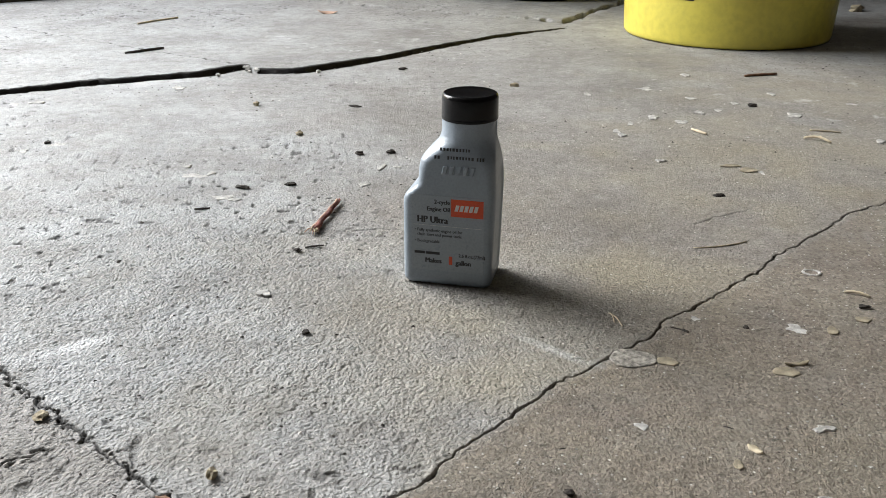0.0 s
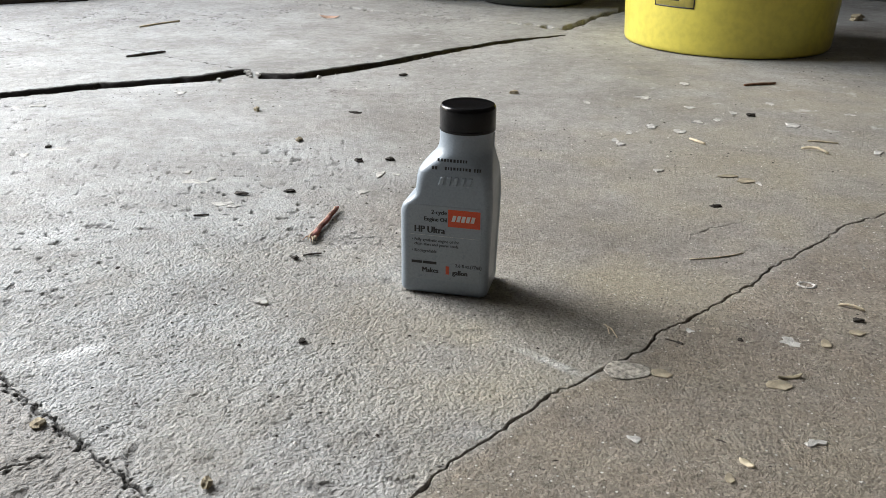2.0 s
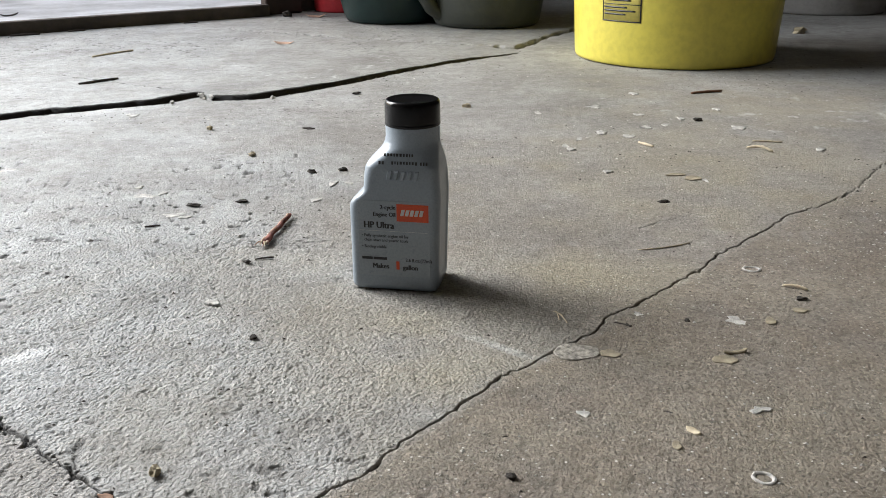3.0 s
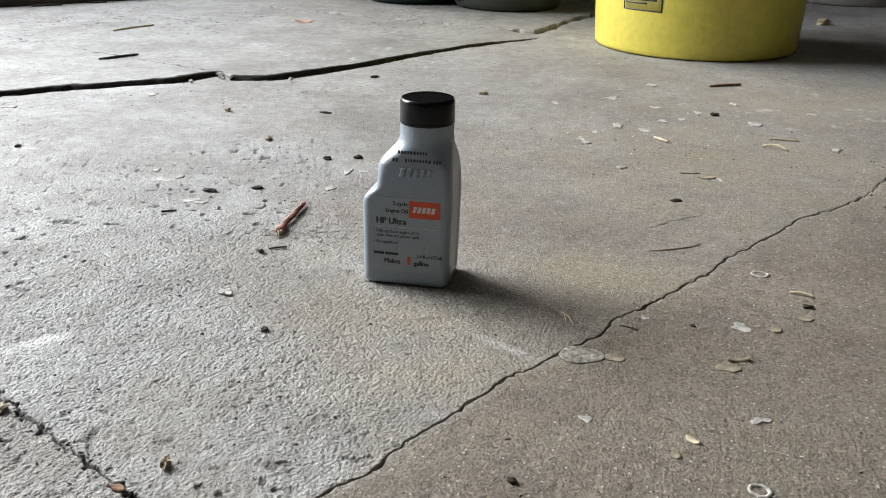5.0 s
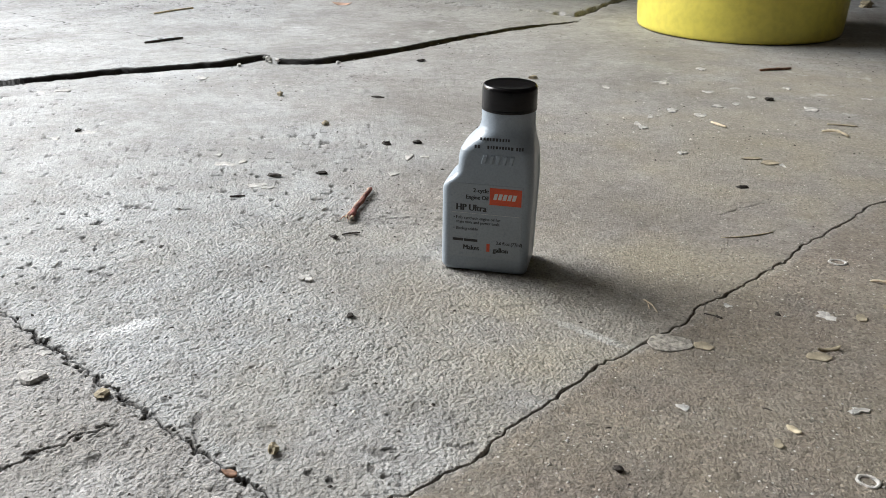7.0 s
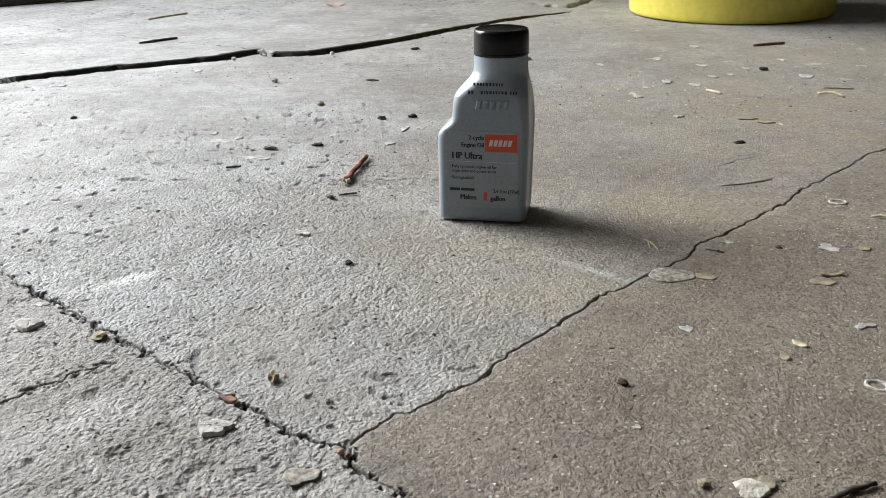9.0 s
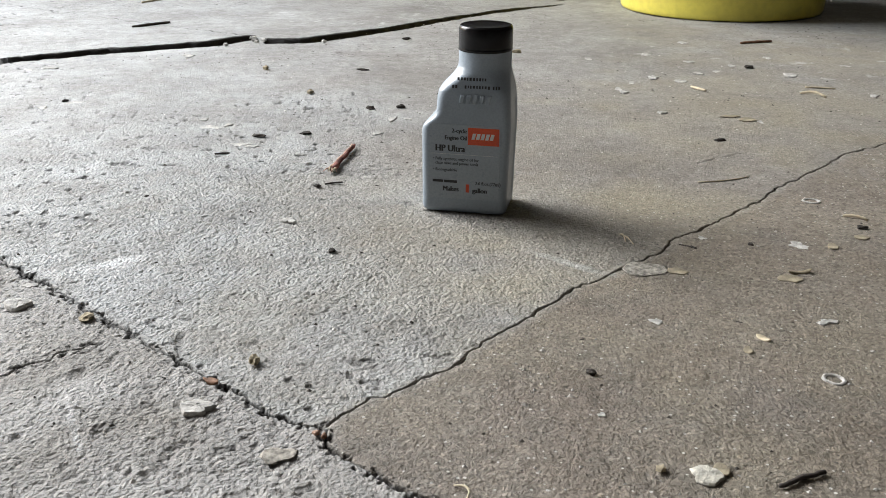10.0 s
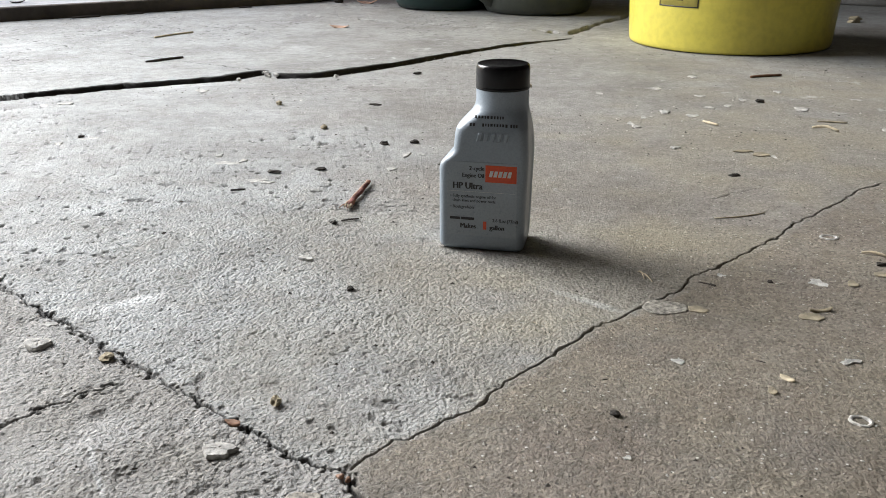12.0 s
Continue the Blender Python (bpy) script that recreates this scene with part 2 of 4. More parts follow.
CRACK_CHALKY = [(-0.345, 1.738), (-0.228, 1.67), (-0.118, 1.601), (-0.017, 1.549), (0.077, 1.5), (0.151, 1.481)]
CRACK_STEP = [(0.15, 1.471), (0.175, 1.455), (0.237, 1.575), (0.303, 1.685), (0.36, 1.80)]
CRACK_HAIR = [(-0.86, 1.50), (-0.725, 1.406), (-0.594, 1.311), (-0.484, 1.24), (-0.394, 1.181), (-0.311, 1.127), (-0.25, 1.08)]
CRACK_EAST = [(0.80, 1.22), (0.58, 0.94), (0.434, 0.748), (0.403, 0.711), (0.366, 0.663), (0.326, 0.627), (0.295, 0.608), (0.263, 0.572), (0.234, 0.543), (0.218, 0.529), (0.201, 0.505), (0.16, 0.463), (0.131, 0.438), (0.122, 0.421), (0.101, 0.402),
              (0.085, 0.386), (0.068, 0.374), (0.061, 0.363), (0.041, 0.339), (0.018, 0.313), (0.01, 0.299), (-0.006, 0.285), (-0.017, 0.274), (-0.023, 0.274), (-0.037, 0.255)]
CRACK_WEST = [(-0.55, 0.62), (-0.40, 0.53), (-0.252, 0.423), (-0.23, 0.404), (-0.199, 0.378), (-0.177, 0.36), (-0.151, 0.338), (-0.127, 0.318), (-0.101, 0.297), (-0.085, 0.283), (-0.064, 0.265), (-0.049, 0.255), (-0.037, 0.251)]
CRACK_SOUTH = [(-0.037, 0.251), (-0.036, 0.242), (-0.03, 0.236), (-0.007, 0.218), (0.05, 0.18), (0.12, 0.12), (0.3, 0.0)]
CRACK_SHORT = [(-0.20, 0.262), (-0.18, 0.273), (-0.177, 0.285), (-0.166, 0.298), (-0.148, 0.314)]
CRACK_BOTTLE = [(-0.085, 0.555), (-0.05, 0.562), (-0.03, 0.566), (-0.004, 0.563), (0.03, 0.56)]
CRACK_FINE = [(0.18, 0.581), (0.2, 0.597), (0.212, 0.603), (0.229, 0.614)]
# line, half width, depth, stray, how dark with soil and painted shade
CRACKS = [
    (CRACK_WIDE_WEST, 0.0044, 0.010, 0.002, 1.0), (CRACK_WIDE_EAST, 0.0042, 0.010, 0.0017, 1.0),
    (CRACK_CHALKY, 0.0032, 0.004, 0.004, 0.55), (CRACK_STEP, 0.008, 0.012, 0.004, 0.8), (CRACK_HAIR, 0.0011, 0.0008, 0.003, 1.0),
    (CRACK_EAST, 0.00034, 0.0035, 0.0013, 1.0), (CRACK_WEST, 0.0006, 0.0024, 0.0018, 1.0), (CRACK_SOUTH, 0.00045, 0.0022, 0.0012, 0.9), (CRACK_SHORT, 0.0004, 0.0014, 0.0022, 0.9),
    (CRACK_BOTTLE, 0.00035, 0.001, 0.0008, 0.6), (CRACK_FINE, 0.0004, 0.001, 0.0012, 0.6),
]


def side_of(x, y, line):
    """True south-east of a line that runs from north-east to south-west."""
    pts = sorted(((p[1], p[0]) for p in line))
    return x - np.interp(y, [p[0] for p in pts], [p[1] for p in pts])


def build_floor():
    fine = np.linspace(-1, 1, 1001)
    u = np.concatenate([[-40, -14, -5, -2.6, -1.6, -1.2], fine, [1.2, 1.6, 2.6, 5, 14, 40]])
    ys = [0.13]
    while ys[-1] < 2.35:
        ys.append(ys[-1] * (1.003 if ys[-1] < 0.2 else 1.0016 if ys[-1] < 0.65 else 1.004 if ys[-1] < 0.93 else 1.0018 if ys[-1] < 1.42 else 1.005))
    y = np.concatenate([[-5, -3, -1.5, -0.6, -0.2, 0.0, 0.07, 0.11], ys, [2.5, 2.8, 3.4, 4.5]])
    width = 0.07 + 0.54 * np.clip(y, 0.13, 2.4)
    X = (u[None, :] * width[:, None]).ravel()
    Y = np.repeat(y, len(u))
    Z = np.zeros_like(X)
    worn = np.clip(side_of(X, Y, CRACK_EAST) * 60 + 0.5, 0, 1)
    # besides real wear, this paints in daylight's fall-off: browner east, paler far away
    thin = np.clip((X * 0.9 + (Y - 0.35) * 0.25 + 0.06) / 0.16 + 0.8 * (value_noise(X, Y, 0.07, 41) - 0.5), 0, 1) * 0.8
    worn = np.maximum(worn, thin) * np.interp(Y, [0.5, 0.75, 1.0, 1.4], [1.0, 0.65, 0.38, 0.2])
    edge = CRACK_WEST + CRACK_SOUTH[1:]
    south = np.clip((np.interp(X, [q[0] for q in edge], [q[1] for q in edge]) - Y) * 90 + 0.5, 0, 1)
    worn = np.maximum(worn * (south < 0.5), 0.45 * south)
    jagged = [rough_line(line, max(stray * 2.0, 0.0034) if half < 0.004 else 0.009, stray, 40 + k) for k, (line, half, depth, stray, soil_shade) in enumerate(CRACKS)]
    # the slab beyond the wide crack has heaved a few millimetres
    wide = jagged[0] + jagged[1]
    ahead = Y - np.interp(X, [q.x for q in wide], [q.y for q in wide])
    Z += np.where(ahead > 0, 0.0045 * np.exp(-np.clip(ahead, 0, 9) / 0.2), 0) * np.clip((0.2 - X) / 0.25, 0, 1)
    # gentle swell of the slabs; the trowelled skin is roughest where it is worn thin
    patch = value_noise(X, Y, 0.09, 15)
    coarse = np.clip(1.35 - np.hypot(X + 0.13, (Y - 0.36) * 0.8) / 0.27, 0.0, 1.0) * np.clip(patch * 1.2 + 0.35, 0, 1)
    coarse = np.clip(np.maximum(coarse, south * 0.25) * (1 - 0.8 * worn * (south < 0.5)), 0.16, 1)
    Z += (value_noise(X, Y, 0.13, 3) - 0.5) * 0.0012
    n1, n2, n3 = value_noise(X, Y, 0.009, 5), value_noise(X, Y, 0.0042, 7), value_noise(X, Y * 0.7, 0.0014, 9)
    Z += (n1 - 0.5) * 0.0003 + (n2 - 0.5) * (0.00014 + 0.00026 * coarse) + (n3 - 0.5) * (0.00016 + 0.0002 * coarse)
    Z -= np.clip(value_noise(X, Y * 0.8, 0.0021, 45) - 0.62, 0, 1) * (0.0004 + 0.0011 * coarse)
    region = value_noise(X, Y, 0.06, 13)
    pits = np.clip(value_noise(X, Y * 1.5, 0.0036, 11) - 0.83, 0, 1) * np.clip(region * 2 - 0.5, 0, 1)
    Z -= pits * 0.006 * (1 - 0.6 * worn)
    Z -= 0.0012 * south * np.clip(value_noise(X, Y, 0.011, 17) * 0.6 + n2 * 0.5 - 0.68, 0, 0.3) * 4
    dirt_shade = np.clip(pits * 2.0, 0, 0.3) * (1 - worn)
    # larger shallow pits in clusters, darkened inside
    cluster = np.clip(value_noise(X, Y, 0.11, 19) * 2.4 - 0.8, 0, 1) * (1 - 0.85 * worn) * np.clip(0.75 - X * 8, 0.12, 1)
    holes = np.clip((value_noise(X, Y, 0.0055, 23) * 0.75 + value_noise(X, Y, 0.0035, 24) * 0.25 - 0.74) * 12, 0, 1) * cluster
    Z -= holes * 0.0011
    dirt_shade = np.maximum(dirt_shade, holes * 0.75)
    # remains of white paint
    pale = np.clip((value_noise(X, Y, 0.016, 25) * 0.7 + value_noise(X, Y, 0.005, 26) * 0.3 - 0.78) * 9, 0, 1) * np.clip(value_noise(X, Y, 0.2, 28) * 3 - 1.2, 0, 1) * 0.5 * np.clip((Y - 0.5) * 6, 0, 1)
    for k, (line, half, depth, stray, soil_shade) in enumerate(CRACKS):
        jag = jagged[k]
        d, run = near_line(X, Y, jag, max(0.03, half * 4))
        w = half * ((0.25 + 2.2 * value_noise(run, run * 0 + k, 0.011, 60 + k) ** 2) if half < 0.004 else (0.35 + 0.9 * value_noise(run, run * 0 + k, 0.035, 60 + k))) * (1.0 if half > 0.004 else 0.75 + 0.5 * value_noise(X, Y, 0.003, 80 + k))
        if k < 2:
            w = w * np.interp(X, [-0.85, -0.45, -0.3, -0.265, -0.243, -0.217, -0.19, -0.1, 0.05, 0.12, 0.17], [0.5, 0.7, 0.85, 1.0, 0.8, 0.8, 0.95, 0.95, 0.65, 0.5, 0.3])
        w = np.maximum(w, min(half, 0.0003))
        f = np.clip(1.5 - d / w, 0, 1)
        f = f * f * (3 - 2 * f)
        if line in (CRACK_WEST, CRACK_SHORT, CRACK_SOUTH, CRACK_HAIR):
            f = f * np.clip(value_noise(run, run * 0 + k, 0.017, 50 + k) * 2.4 - 0.35, 0.35 if line is CRACK_HAIR else 0.6, 1)
            hole = np.clip(1.25 - d / (0.0045 if line is CRACK_SHORT else 0.0028), 0, 1) * np.clip((value_noise(X, Y, 0.0026, 55 + k) * 0.6 + value_noise(X, Y, 0.0013, 56 + k) * 0.4 - 0.58) * 7, 0, 1) if line is not CRACK_HAIR else 0
            f = np.maximum(f, hole)
        Z -= f * depth
        # crumbled lips
        lip = np.clip(1 - d / (half * 3.0), 0, 1)
        Z -= lip * min(0.0012, half * 0.5) * value_noise(X, Y, 0.005, 90 + k)
        # wide cracks: dark colour runs up the heaved far face as its shade
        spread = np.clip((np.where(ahead > -0.0005, 2.6, 1.7) + 1.0 * value_noise(X, Y, 0.01, 37) - d / w) * 3, 0, 1) if k < 2 else f
        if line is CRACK_CHALKY:
            spread = spread * np.clip(value_noise(X, Y, 0.012, 35) * 3 - 1.3, 0, 1)
        dirt_shade = np.maximum(dirt_shade, np.clip(spread * (1.7 if line in (CRACK_WEST, CRACK_SOUTH) else 1.0), 0, 1) * soil_shade)
        if line is CRACK_CHALKY:
            pale = np.maximum(pale, np.clip(1 - d / (half * 4), 0, 1) * np.clip(value_noise(X, Y, 0.012, 33) * 3 - 1.5, 0, 1) * 0.4)
    # south slab tinted paler, brightness that its light doesn't give
    pale = np.maximum(pale, south * 0.3 * value_noise(X, Y, 0.03, 29))
    # chalk smudge, tan stains and worn pale streaks; some tan is painted light
    for cx, cy, rx, ry, turn, much in ((-0.168, 0.402, 0.013, 0.0065, 38, 1.0), (-0.186, 0.388, 0.028, 0.008, 40, 0.45), (-0.33, 1.0, 0.05, 0.02, 35, 0.4), (0.035, 0.34, 0.012, 0.006, 10, 0.15),
                                       (-0.137, 0.262, 0.0016, 0.017, 28, 0.5), (-0.126, 0.242, 0.0014, 0.016, 28, 0.5), (-0.45, 0.86, 0.03, 0.012, 30, 0.35), (0.073, 0.402, 0.024, 0.0035, -38, 0.45)):
        ca, sa = math.cos(radians(turn)), math.sin(radians(turn))
        ex, ey = ((X - cx) * ca + (Y - cy) * sa) / rx, (-(X - cx) * sa + (Y - cy) * ca) / ry
        pale = np.maximum(pale, np.clip(1.6 - np.hypot(ex, ey) - 0.7 * value_noise(X, Y, 0.006, 21), 0, 1) * much)
    tan = np.zeros_like(X)
    # besides real stains, patches here put the floor's uneven light into its colour
    for cx, cy, r, much in ((0.06, 0.42, 0.24, 0.3), (0.26, 0.74, 0.22, 0.55), (0.42, 1.0, 0.25, 0.5), (0.045, 0.375, 0.06, 0.6), (0.03, 0.43, 0.05, 0.5), (0.13, 0.50, 0.08, 0.65), (0.22, 0.30, 0.12, 0.3), (0.1, 0.24, 0.08, 0.3), (0.24, 0.46, 0.08, 0.2), (0.16, 0.72, 0.09, 0.3), (0.05, 0.62, 0.08, 0.2), (-0.02, 0.33, 0.05, 0.2)):
        tan = np.maximum(tan, np.clip(1.4 - np.hypot(X - cx, Y - cy) / r - 0.9 * value_noise(X, Y, 0.03, 27), 0, 1) * much)
    rows, cols = len(y), len(u)
    idx = np.arange(rows * cols, dtype=np.int32).reshape(rows, cols)
    quads = np.stack([idx[:-1, :-1], idx[:-1, 1:], idx[1:, 1:], idx[1:, :-1]], -1).reshape(-1)
    me = bpy.data.meshes.new("floor")
    me.vertices.add(rows * cols)
    me.vertices.foreach_set("co", np.stack([X, Y, Z], -1).astype(np.float32).ravel())
    count = len(quads) // 4
    me.loops.add(len(quads))
    me.loops.foreach_set("vertex_index", quads)
    me.polygons.add(count)
    me.polygons.foreach_set("loop_start", np.arange(0, len(quads), 4, dtype=np.int32))
    me.polygons.foreach_set("use_smooth", np.ones(count, dtype=bool))
    me.update(calc_edges=True)
    for name, values in (("worn", worn), ("dirt_shade", dirt_shade), ("pale", pale), ("tan", tan), ("coarse", coarse)):
        me.attributes.new(name, "FLOAT", "POINT").data.foreach_set("value", values.astype(np.float32))
    me.materials.append(M_CONCRETE)
    return tagged(new("floor", me), "cracked grey concrete garage floor with pits, stains and debris", "floor", kind="structure")


build_floor()

# ---------------------------------------------------------------- shell of the garage
room_box("wall_door_side_east", 0.0, 1.9, -0.14, 0.0, -0.02, 2.55, M_WALL, "brown boarded garage wall beside the open doorway")
room_box("wall_door_side_west", -DOOR_W - 0.8, -DOOR_W, -0.14, 0.0, -0.02, 2.55, M_WALL, "brown boarded garage wall beside the open doorway")
# Lintel, side and rear walls and ceiling are unseen, added to bound the light.
room_box("wall_over_door", -DOOR_W, 0.0, -0.14, 0.0, DOOR_H, 2.55, M_WALL, "unseen boarded wall over the open doorway, added to bound its light")
room_box("wall_east", 1.9, 2.04, -0.14, 5.6, -0.02, 2.55, M_WALL, "unseen brown boarded side wall, added to enclose the garage's light")
room_box("wall_west", -DOOR_W - 0.94, -DOOR_W - 0.8, -0.14, 5.6, -0.02, 2.55, M_WALL, "unseen brown boarded side wall, added to enclose the garage's light")
room_box("wall_south", -DOOR_W - 0.94, 2.04, 5.6, 5.74, -0.02, 2.55, M_WALL, "unseen brown boarded rear wall, added to enclose the garage's light")
room_box("ceiling", -DOOR_W - 0.94, 2.04, -0.14, 5.74, 2.55, 2.65, M_CEIL, "unseen bare boarded ceiling, added to keep the sky out")
room_box("trim_door_jamb", -0.085, 0.0, 0.0, 0.03, 0.0, DOOR_H, M_JAMB, "dark brown timber door jamb", 0.004)
room_box("sill", -DOOR_W, -0.086, 0.03, 0.05, -0.01, 0.024, M_SILL, "weathered dark timber sill across the open doorway", 0.003, category="sill")
# The sill's sunlit top, made as a separate strip in a paler colour.
room_box("trim_threshold", -DOOR_W, -0.086, -0.03, 0.0295, -0.01, 0.022, M_YARD, "pale strip standing in for the sunlit top of the timber sill", 0.003)


def build_yard():
    bm = bmesh.new()
    corners = [room(-60, -0.031, 0.014), room(60, -0.031, 0.014), room(60, -120, 0.014), room(-60, -120, 0.014)]
    bm.faces.new([bm.verts.new(c) for c in corners])
    bmesh.ops.subdivide_edges(bm, edges=bm.edges[:], cuts=12, use_grid_fill=True)
    return tagged(mesh_object("ground", bm, M_YARD), "pale sunlit concrete yard outside the doorway", "ground", kind="structure")


build_yard()

# ---------------------------------------------------------------- oil bottle


def rounded_ring(xl, xr, hy, r, z, per=9):
    """A rounded rectangle from xl to xr, -hy to hy."""
    r = min(r, hy - 1e-5, (xr - xl) / 2 - 1e-5)
    ring = []
    for cx, cy, a0 in ((xr - r, hy - r, 0), (xl + r, hy - r, 90), (xl + r, -hy + r, 180), (xr - r, -hy + r, 270)):
        for i in range(per):
            a = radians(a0 + 90 * i / (per - 1))
            ring.append((cx + r * math.cos(a), cy + r * math.sin(a), z))
    return ring


FRONT = -0.0172  # the bottle's front plane, local y
NECK_X = 0.0086


def bottle_ring(xl, xr, hy, r, z):
    """The bottle's outline at one height: rounded corners and, on both narrow sides, a sunk panel."""
    ring = rounded_ring(xl, xr, hy, r, z)
    per = len(ring) // 4
    sink = 0.0007 * min(1.0, max(0.0, (z - 0.006) / 0.002)) * min(1.0, max(0.0, (0.070 - z) / 0.006))
    reach = max(hy - r, 0.0002)
    steps = (-0.93, -0.82, -0.74, -0.66, -0.3, 0.3, 0.66, 0.74, 0.82, 0.93)
    deep = (0.0, 0.1, 0.85, 1.0, 1.0, 1.0, 1.0, 0.85, 0.1, 0.0)
    east = [(xr - sink * d, reach * u, z) for u, d in zip(steps, deep)]
    west = [(xl, -reach * u, z) for u in steps]
    return ring[:2 * per] + west + ring[2 * per:] + east


def bottle_shape():
    L, R, H = -0.0261, 0.0257, 0.0172
    keys = [  # z, left, right, half depth, corner radius
        (0.0000, L + 0.0030, R - 0.0034, H - 0.0030, 0.004), (0.0006, L + 0.0014, R - 0.0018, H - 0.0014, 0.0045), (0.0018, L + 0.0004, R - 0.0009, H - 0.0004, 0.0048),
        (0.0036, L, R - 0.0005, H, 0.0050), (0.020, L, R, H, 0.0050), (0.036, L, R + 0.0004, H, 0.0050), (0.0490, L, R + 0.0008, H, 0.0050), (0.0512, L + 0.0003, R + 0.0008, H, 0.0050),
        (0.0530, L + 0.0010, R + 0.0009, H, 0.0050), (0.0548, L + 0.0024, R + 0.0009, H, 0.0050), (0.0564, L + 0.0045, R + 0.0009, H, 0.0050), (0.0580, L + 0.0064, R + 0.0009, H, 0.0050), (0.0596, L + 0.0078, R + 0.0008, H, 0.0050),
        (0.0614, L + 0.0085, R + 0.0007, H, 0.0052), (0.0650, L + 0.0088, R + 0.0005, H, 0.0054), (0.0700, L + 0.0090, R + 0.0001, H - 0.0001, 0.0062), (0.0735, L + 0.0096, R - 0.0002, H - 0.0002, 0.0074),
        (0.0762, L + 0.0111, R - 0.0006, H - 0.0005, 0.0090), (0.0790, L + 0.0136, R - 0.0010, H - 0.0009, 0.0106), (0.0816, L + 0.0162, R - 0.0013, H - 0.0014, 0.0124),
        (0.0842, L + 0.0181, R - 0.0016, H - 0.0019, 0.014), (0.0866, L + 0.0190, R - 0.0018, H - 0.0021, 0.0149), (0.0890, L + 0.0194, R - 0.0019, H - 0.0022, 0.0150), (0.0985, L + 0.0194, R - 0.0019, H - 0.0022, 0.0150),
    ]
    zs = [k[0] for k in keys]
    fine = sorted(set(zs + list(np.linspace(0.004, 0.098, 70))))
    rows = []
    for z in fine:
        v = [float(np.interp(z, zs, [k[i] for k in keys])) for i in range(1, 5)]
        rows.append(bottle_ring(*v, z))
    return loft(rows, True, True)


def slab_on_front(x0, z0, x1, z1, y, thick, bevel=0.0):
    return box_bm((x0, y - thick, z0), (x1, y + 0.0004, z1), bevel)


def lettering(name, text, size, x, z, y, material, parent, align="LEFT", bold=0.0, narrow=0.88):
    """Printed words on the bottle's front, standing upright; bold ones are struck twice."""
    cu = bpy.data.curves.new(name, "FONT")
    cu.body, cu.size, cu.align_x, cu.extrude = text, size, align, 0.00004
    cu.resolution_u = 2
    tmp = new(name, cu)
    me = bpy.data.meshes.new_from_object(tmp.evaluated_get(bpy.context.evaluated_depsgraph_get()))
    bpy.data.objects.remove(tmp)
    bm = bmesh.new()
    for shift in ((-1, 0, 1) if bold else (0,)):
        before = set(bm.verts)
        bm.from_mesh(me)
        for v in bm.verts:
            if v not in before:
                v.co = Vector((v.co.x * narrow + shift * bold * 1.5, v.co.y, v.co.z + shift * 0.00001))
    ob = part(name, bm, material, parent, smooth=False)
    bpy.data.meshes.remove(me)
    ob.matrix_local = Matrix.Translation((x, y, z)) @ Matrix.Rotation(radians(90), 4, "X")
    return ob


def slanted(x, z, w, h, lean, y, thick):
    """A leaning bar on the front plane."""
    bm = box_bm((x, y - thick, z), (x + w, y + 0.0003, z + h), thick * 0.35 if thick > 0.0005 else 0.0, 1)
    for v in bm.verts:
        v.co.x += (v.co.z - z) * lean
    return bm


def mark_bars(x, z, w, h, y, thick, count=5):
    """A row of plain leaning bars in the size of a maker's mark."""
    bm = bmesh.new()
    for k in range(count):
        piece = slanted(x + k * w / count, z, 0.72 * w / count, h, 0.25, y, thick)
        tmp = bpy.data.meshes.new("bar")
        piece.to_mesh(tmp)
        piece.free()
        bm.from_mesh(tmp)
        bpy.data.meshes.remove(tmp)
    return bm


CODE_SINK = lambda z: float(np.interp(z + 0.001, (0.0735, 0.0762, 0.079, 0.0816), (0.0002, 0.0005, 0.0009, 0.0014)))


